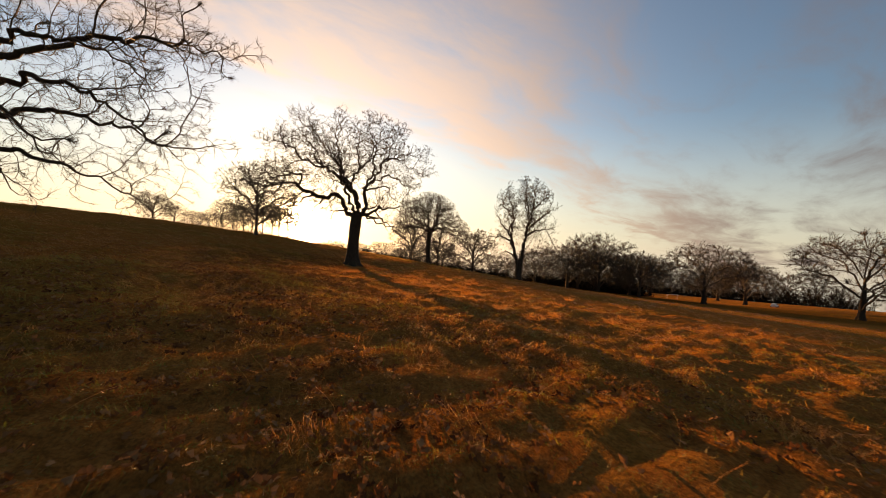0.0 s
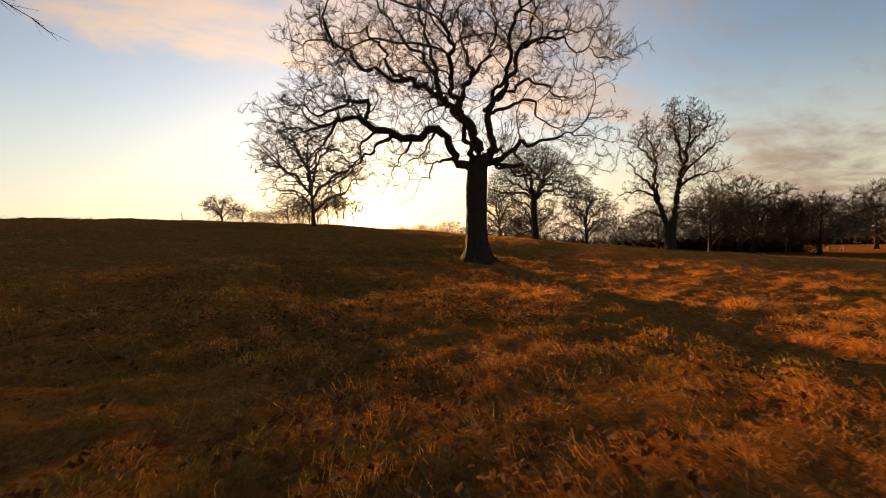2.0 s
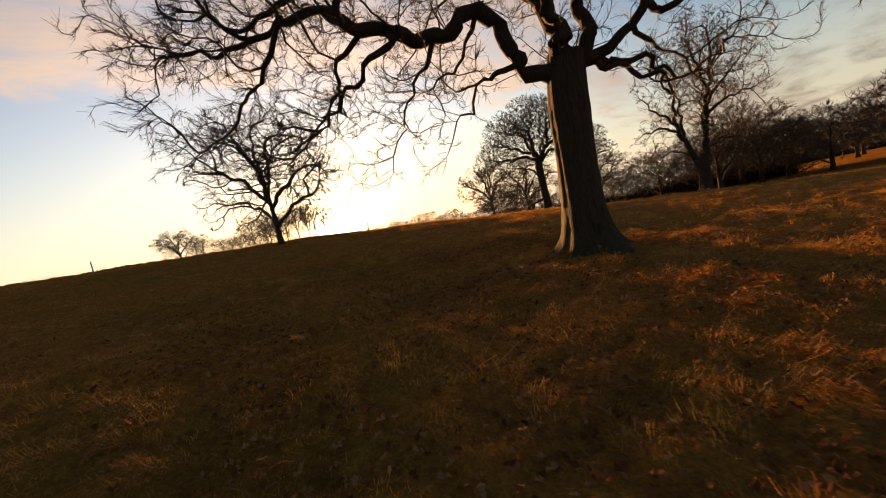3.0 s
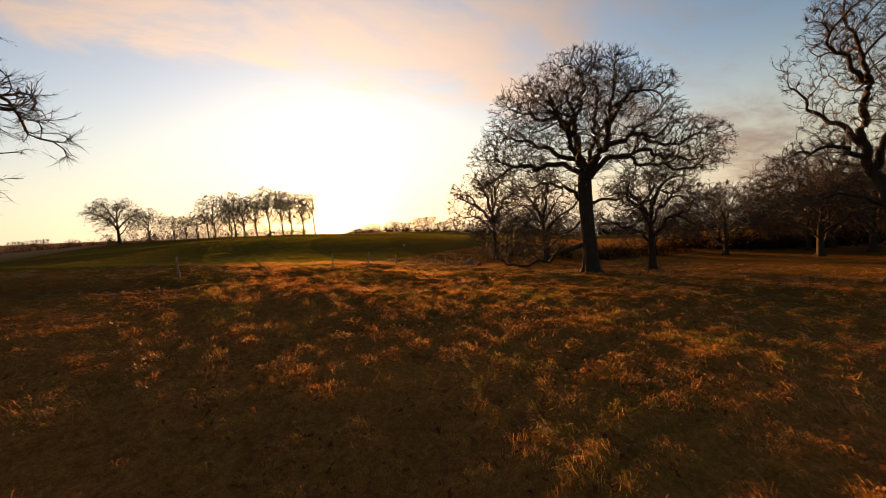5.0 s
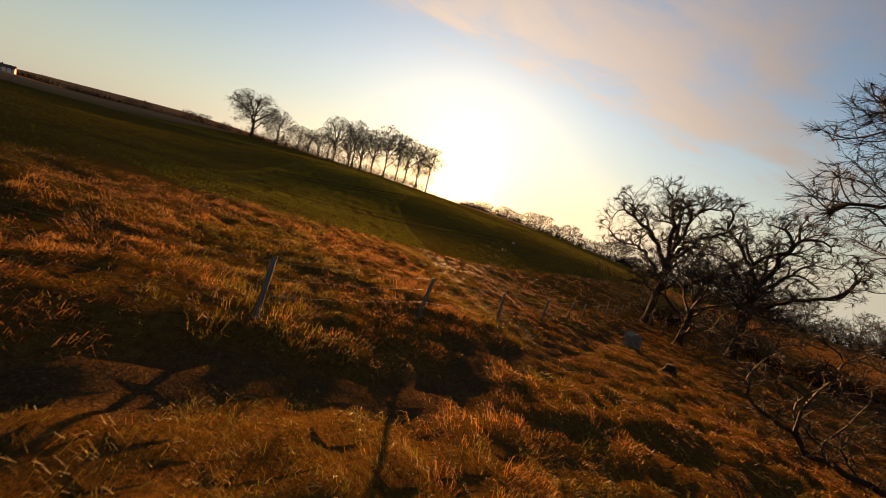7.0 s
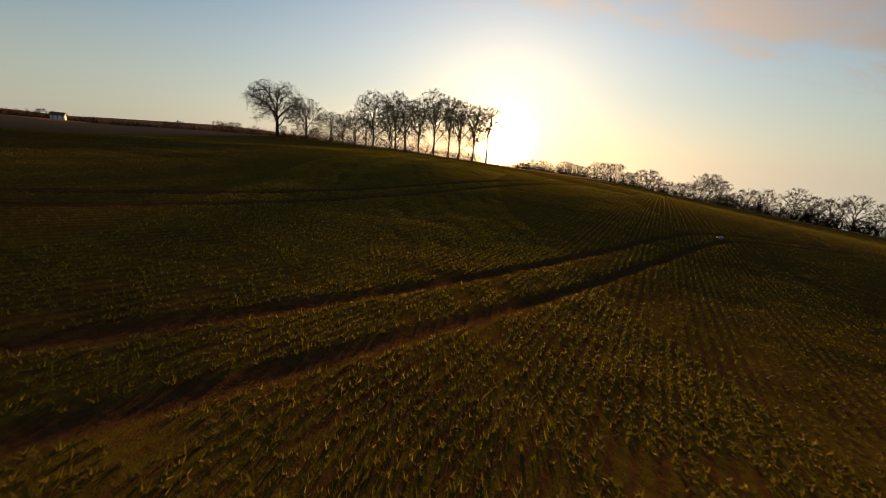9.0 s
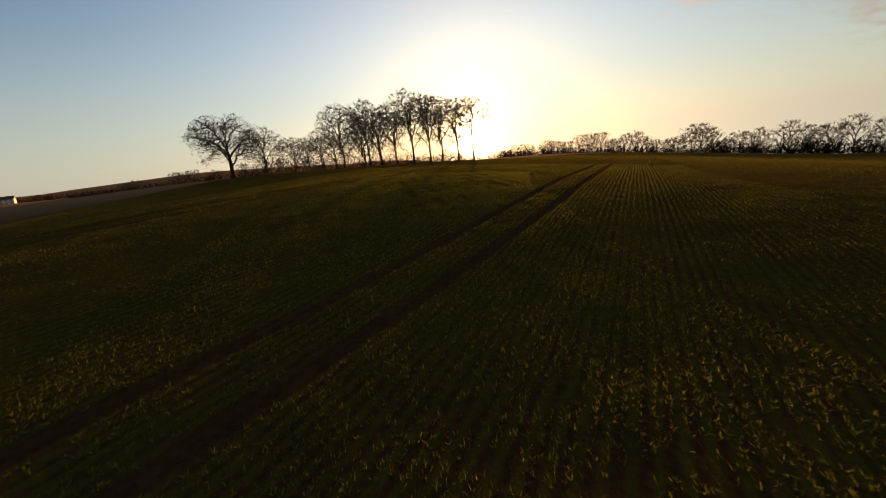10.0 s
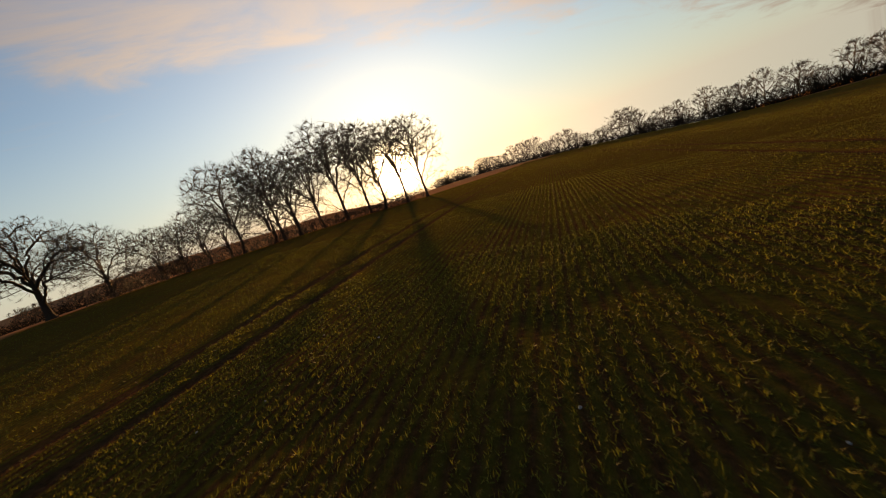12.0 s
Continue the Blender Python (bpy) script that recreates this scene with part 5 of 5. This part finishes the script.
def tussocks(rng, x, y, per, size, width, simple=False):
    """Low domes of dead grass that hang outwards and are combed one way."""
    K = len(x)
    R = size * rng.uniform(0.55, 1.35, K)
    who = np.repeat(np.arange(K), per)
    N = len(who)
    ang = rng.uniform(0, 2 * math.pi, N)
    q = rng.uniform(0, 1, N) ** 0.6
    bx, by = x[who] + 0.75 * R[who] * q * np.cos(ang), y[who] + 0.75 * R[who] * q * np.sin(ang)
    base = np.stack([bx, by, surface(bx, by) - 0.02 + 0.30 * R[who] * (1 - q**2)], -1)
    comb = patch_noise(x, y, 0.3, 3)[who] * 6.28
    head = np.arctan2(np.sin(ang) * q + 0.8 * np.sin(comb), np.cos(ang) * q + 0.8 * np.cos(comb)) + rng.normal(0, 0.45, N)
    lean = np.clip(1.30 + 0.35 * q + rng.normal(0, 0.22, N), 0.6, 1.9)
    green = greenness(x, y) + rng.normal(0, 0.18, K) > 0.78
    tone = np.where(green, rng.uniform(0.68, 0.9, K), rng.uniform(0.08, 0.58, K))
    tint = np.clip(tone[who] + rng.normal(0, 0.11, N), 0, 1)
    return blades(rng, base, head, lean, 0.52 * R[who] * rng.uniform(0.35, 1.25, N), width * rng.uniform(0.6, 1.3, N), tint, simple)


def tussock_places(rng, count, lo, hi, y0, y1):
    """Tussocks crowd together on the open meadow and are few on the mossy turf by the start."""
    x, y = meadow(rng, count * 2, lo, hi, y0, y1)
    many = np.interp(y, (-5, 5, 9, 18, 26, 44, 50, 60, 66, 74, 100), (0.22, 0.30, 0.85, 0.8, 0.55, 0.65, 1.1, 1.0, 0.5, 0.8, 1.0))
    many = many * np.clip(0.35 + 1.3 * patch_noise(x, y, 0.7, 6), 0.2, 1.3)
    many = np.where(x < fence_x(y) - 0.5, 1.0, many) * (bank(x, y)[1] < 0.4)
    ok = rng.uniform(0, 1, len(x)) < many
    return x[ok][:count], y[ok][:count]


g = np.random.default_rng(101)
RUSSET = "low tussocks of dead russet and straw-coloured grass"
x, y = tussock_places(g, 4600, 0.0, 7.0, -3, 84)
grass_object("tussock_grass", RUSSET, *tussocks(g, x, y, 42, 0.34, 0.0044))
x, y = tussock_places(g, 5200, 6.5, 20, -3, 100)
grass_object("tussock_grass", RUSSET, *tussocks(g, x, y, 34, 0.40, 0.012, True))
x, y = tussock_places(g, 9000, 19, 62, -2, 125)
grass_object("tussock_grass", "dead russet tussock grass on the open meadow", *tussocks(g, x, y, 15, 0.55, 0.032, True))
MOSSY = "short mossy turf mixed with matted brown grass"
x, y = meadow(g, 11000, 0.0, 6.0, -3, 84)
ok = bank(x, y)[1] < 0.55
grass_object("turf", MOSSY, *turf(g, x[ok], y[ok], 36, 0.30, 0.070, 0.008))
x, y = meadow(g, 11500, 5.5, 19, -3, 92)
ok = bank(x, y)[1] < 0.55
grass_object("turf", MOSSY, *turf(g, x[ok], y[ok], 26, 0.42, 0.085, 0.015))


def straw_clump(seed):
    """A clump of arching straw with feathery seed heads."""
    rng = np.random.default_rng(seed)
    N, n = 40, 7
    ang = rng.uniform(0, 2 * math.pi, N)
    r = 0.20 * np.sqrt(rng.uniform(0, 1, N))
    high = rng.uniform(0.35, 0.80, N)
    P = np.empty((N, n, 3))
    P[:, 0] = np.stack([r * np.cos(ang), r * np.sin(ang), -0.03 + 0 * r], -1)
    head = ang + rng.normal(0, 0.6, N)
    lean = rng.uniform(0.1, 0.6, N)
    for k in range(1, n):
        lean = lean + rng.uniform(0.05, 0.36, N)
        P[:, k] = P[:, k - 1] + np.stack([np.sin(lean) * np.cos(head), np.sin(lean) * np.sin(head), np.cos(lean)], -1) * (high / (n - 1))[:, None]
    v1, q1 = tubes(P, np.linspace(0.0024, 0.0011, n)[None] * np.ones((N, 1)), 3)
    f1 = np.vstack([q1[:, [0, 1, 2]], q1[:, [0, 2, 3]]])
    t1 = np.repeat(np.clip(rng.normal(0.46, 0.08, N), 0.2, 0.62), n * 3)
    who = np.repeat(np.arange(N)[rng.uniform(0, 1, N) < 0.7], 22)
    K = len(who)
    at = rng.uniform(-0.6, 1, K)[:, None]
    base = np.where(at < 0, P[who, n - 2] * (1 + at) - P[who, n - 3] * at, P[who, n - 2] * (1 - at) + P[who, n - 1] * at)
    v2, f2, t2 = blades(rng, base, rng.uniform(0, 6.28, K), rng.uniform(0.3, 1.5, K), rng.uniform(0.015, 0.045, K), np.full(K, 0.004), np.clip(rng.normal(0.54, 0.06, K), 0, 0.62), True)
    K = 170
    ang = rng.uniform(0, 6.28, K)
    out = 0.26 * np.sqrt(rng.uniform(0, 1, K))
    base = np.stack([out * np.cos(ang), out * np.sin(ang), -0.02 + 0 * ang], -1)
    v3, f3, t3 = blades(rng, base, ang + rng.normal(0, 0.5, K), rng.uniform(0.7, 1.6, K), rng.uniform(0.15, 0.42, K), np.full(K, 0.005), np.clip(rng.normal(0.38, 0.12, K), 0, 0.62))
    ob = from_arrays("straw_clump", np.vstack([v1, v2, v3]), np.vstack([f1, f2 + len(v1), f3 + len(v1) + len(v2)]), GRASS, smooth=False)
    attribute(ob, "tint", np.r_[t1, t2, t3])
    return tagged(ob, "clump of arching pale straw with feathery seed heads", "grass", "straw clumps in the meadow")


clump_kinds = [straw_clump(k) for k in (3, 5, 8, 13)]
clump_at = [(-10.0, 27.6), (-9.1, 27.7), (-8.8, 29.5), (-7.8, 28.0), (-7.2, 28.2), (-7.3, 30.8), (-4.9, 29.8), (-8.1, 25.4), (-3.6, 35.0), (-7.2, 25.8), (-2.2, 15.7), (-0.9, 17.8), (1.1, 19.2), (-6.6, 11.5)]
for k in range(70):
    y = float(g.uniform(12, 42))
    clump_at.append((float(np.interp(y, (10, 24, 30, 42), (0.5, -4.6, -5.6, -4.0))) + float(g.gamma(2.0, 2.4)), y))
for k in range(10):
    clump_at.append((-14.0 + float(g.normal(0, 2.5)), float(g.uniform(60, 70))))
for k, (x, y) in enumerate(clump_at):
    c = clump_kinds[k] if k < 4 else copy_thing(clump_kinds[k % 4], Matrix())
    stand(c, x, y, 67 * k, float(g.uniform(0.65, 1.15)) * (0.7 if y > 50 else 1.0), sink=0.02)

# thin dead stalks standing or lying among the turf
N, n = 700, 6
y = g.uniform(0, 64, N)
x = walk_x(y) + g.normal(0, 4.5, N)
way = unit(np.stack([g.normal(size=N), g.normal(size=N), g.uniform(0.1, 1.6, N)], -1))
P = np.empty((N, n, 3))
P[:, 0] = np.stack([x, y, surface(x, y) + 0.02], -1)
long_ = g.uniform(0.15, 0.55, N)[:, None]
for k in range(1, n):
    way = unit(way + 0.12 * g.normal(size=(N, 3)) - np.array([0, 0, 0.07]))
    P[:, k] = P[:, k - 1] + way * long_ / (n - 1)
v, q = tubes(P, np.full((N, n), 0.0022), 3)
stalks = from_arrays("dead_stalks", v, q, GRASS)
attribute(stalks, "tint", np.repeat(np.clip(g.normal(0.5, 0.1, N), 0, 0.62), n * 3))
tagged(stalks, "thin dead straw stalks among the grass", "grass", kind="stuff")

# fallen oak leaves, lobed and curled
y = np.r_[g.uniform(-3, 62, 34000), g.uniform(-3, 44, 26000)]
x = walk_x(y) + g.normal(0, 4.4, len(y))
ok = (crop_mask(x, y) < 0.3) & (patch_noise(x, y, 0.8, 7) + 0.4 * patch_noise(x, y, 2.6, 8) + g.normal(0, 0.2, len(y)) > 0.62)
x, y = x[ok], y[ok]
N = len(x)
ang, size = g.uniform(0, 6.283, N), g.uniform(0.06, 0.125, N)
tilt = g.normal(0, 0.30, (N, 2))
c = np.stack([x, y, surface(x, y) + 0.025 + g.uniform(0, 0.05, N)], -1)
ax = np.stack([np.cos(ang), np.sin(ang), tilt[:, 0]], -1) * size[:, None]
bx = np.stack([-np.sin(ang), np.cos(ang), tilt[:, 1]], -1) * (size * 0.60)[:, None]
curl = np.array([0, 0, 1.0]) * (size * g.uniform(-0.1, 0.4, N))[:, None]
v = np.stack([c - ax * 0.5, c - ax * 0.22 - bx * 0.30 + curl, c + ax * 0.02 - bx * 0.22, c + ax * 0.2 - bx * 0.5 + curl, c + ax * 0.5,
              c + ax * 0.2 + bx * 0.5 + curl, c + ax * 0.02 + bx * 0.22, c - ax * 0.22 + bx * 0.30 + curl], 1).reshape(-1, 3)
i = np.arange(N)[:, None] * 8
f = np.stack([i + [0, 1, 7], i + [1, 2, 7], i + [2, 6, 7], i + [2, 3, 6], i + [3, 5, 6], i + [3, 4, 5]], 1).reshape(-1, 3)
leaves = from_arrays("fallen_leaves", v, f, LEAF, smooth=False)
attribute(leaves, "tint", np.repeat(g.beta(1.7, 1.6, N), 8))
tagged(leaves, "brown fallen oak leaves scattered in the grass", "leaves", kind="stuff")

# drilled rows of young cereal


def crop_rows(name, rng, lo, hi, y0, y1, row, gap, per, height, width, simple=False, tone=0.0):
    ys = np.arange(y0, y1, gap)
    xs = np.arange(-115, 12, row)
    gx, gy = np.meshgrid(xs, ys)
    gx, gy = gx.ravel(), gy.ravel()
    d = np.abs(gx - walk_x(gy))
    ok = (d >= lo) & (d < hi)
    gx, gy = gx[ok], gy[ok]
    gx, gy = gx + rng.normal(0, 0.035, len(gx)), gy + rng.uniform(-gap, gap, len(gx)) * 0.6
    ok = (crop_mask(gx, gy) > 0.6) & (rut_depth(gx, gy) < 0.25) & (patch_noise(gx, gy, 2.3, 5) + 0.5 * patch_noise(gx, gy, 0.5, 2) + rng.normal(0, 0.22, len(gx)) > 0.30)
    gx, gy = gx[ok], gy[ok]
    who = np.repeat(np.arange(len(gx)), per)
    N = len(who)
    bx, by = gx[who] + rng.normal(0, 0.02, N), gy[who] + rng.normal(0, 0.02, N)
    base = np.stack([bx, by, surface(bx, by) - 0.005], -1)
    tint = np.clip(tone + 0.75 * rng.beta(2, 2, len(gx))[who] + rng.normal(0, 0.15, N), 0, 1)
    v, f, tv = blades(rng, base, rng.uniform(0, 6.283, N), np.clip(rng.normal(0.85, 0.32, N), 0.1, 1.45), height * rng.uniform(0.6, 1.3, N), width * rng.uniform(0.7, 1.3, N), tint, simple)
    ob = from_arrays(name, v, f, CROP, smooth=False)
    attribute(ob, "tint", tv)
    return tagged(ob, "young green cereal drilled in rows on dark soil", "crop", kind="stuff")


crop_rows("cereal_crop", g, 0, 8.5, 74, 132, 0.18, 0.070, 5, 0.085, 0.017, True, tone=0.03)
crop_rows("cereal_crop", g, 24, 70, 70, 190, 0.50, 0.38, 5, 0.085, 0.024, True, tone=-0.22)
crop_rows("cereal_crop", g, 0, 8.5, 132, 152, 0.25, 0.13, 5, 0.080, 0.017, True, tone=-0.08)
crop_rows("cereal_crop", g, 8.5, 24, 70, 150, 0.25, 0.12, 5, 0.080, 0.015, True, tone=-0.18)
# the far end of the field, in coarser tufts
y = g.uniform(140, 350, 130000)
x = g.uniform(-80, 100, 130000)
ok = (crop_mask(x, y) > 0.6) & ((np.abs(x - walk_x(y)) > 26) | (y > 151))
x, y = x[ok], y[ok]
base = np.stack([x, y, surface(x, y) - 0.005], -1)
N = len(x)
v, f, tv = blades(g, base, g.uniform(0, 6.283, N), np.clip(g.normal(0.7, 0.3, N), 0.1, 1.4), g.uniform(0.07, 0.12, N), g.uniform(0.04, 0.08, N), np.clip(0.6 * g.beta(2, 2, N), 0, 1), True)
far_crop = from_arrays("cereal_crop", v, f, CROP, smooth=False)
attribute(far_crop, "tint", tv)
tagged(far_crop, "young green cereal on the far end of the field", "crop", kind="stuff")
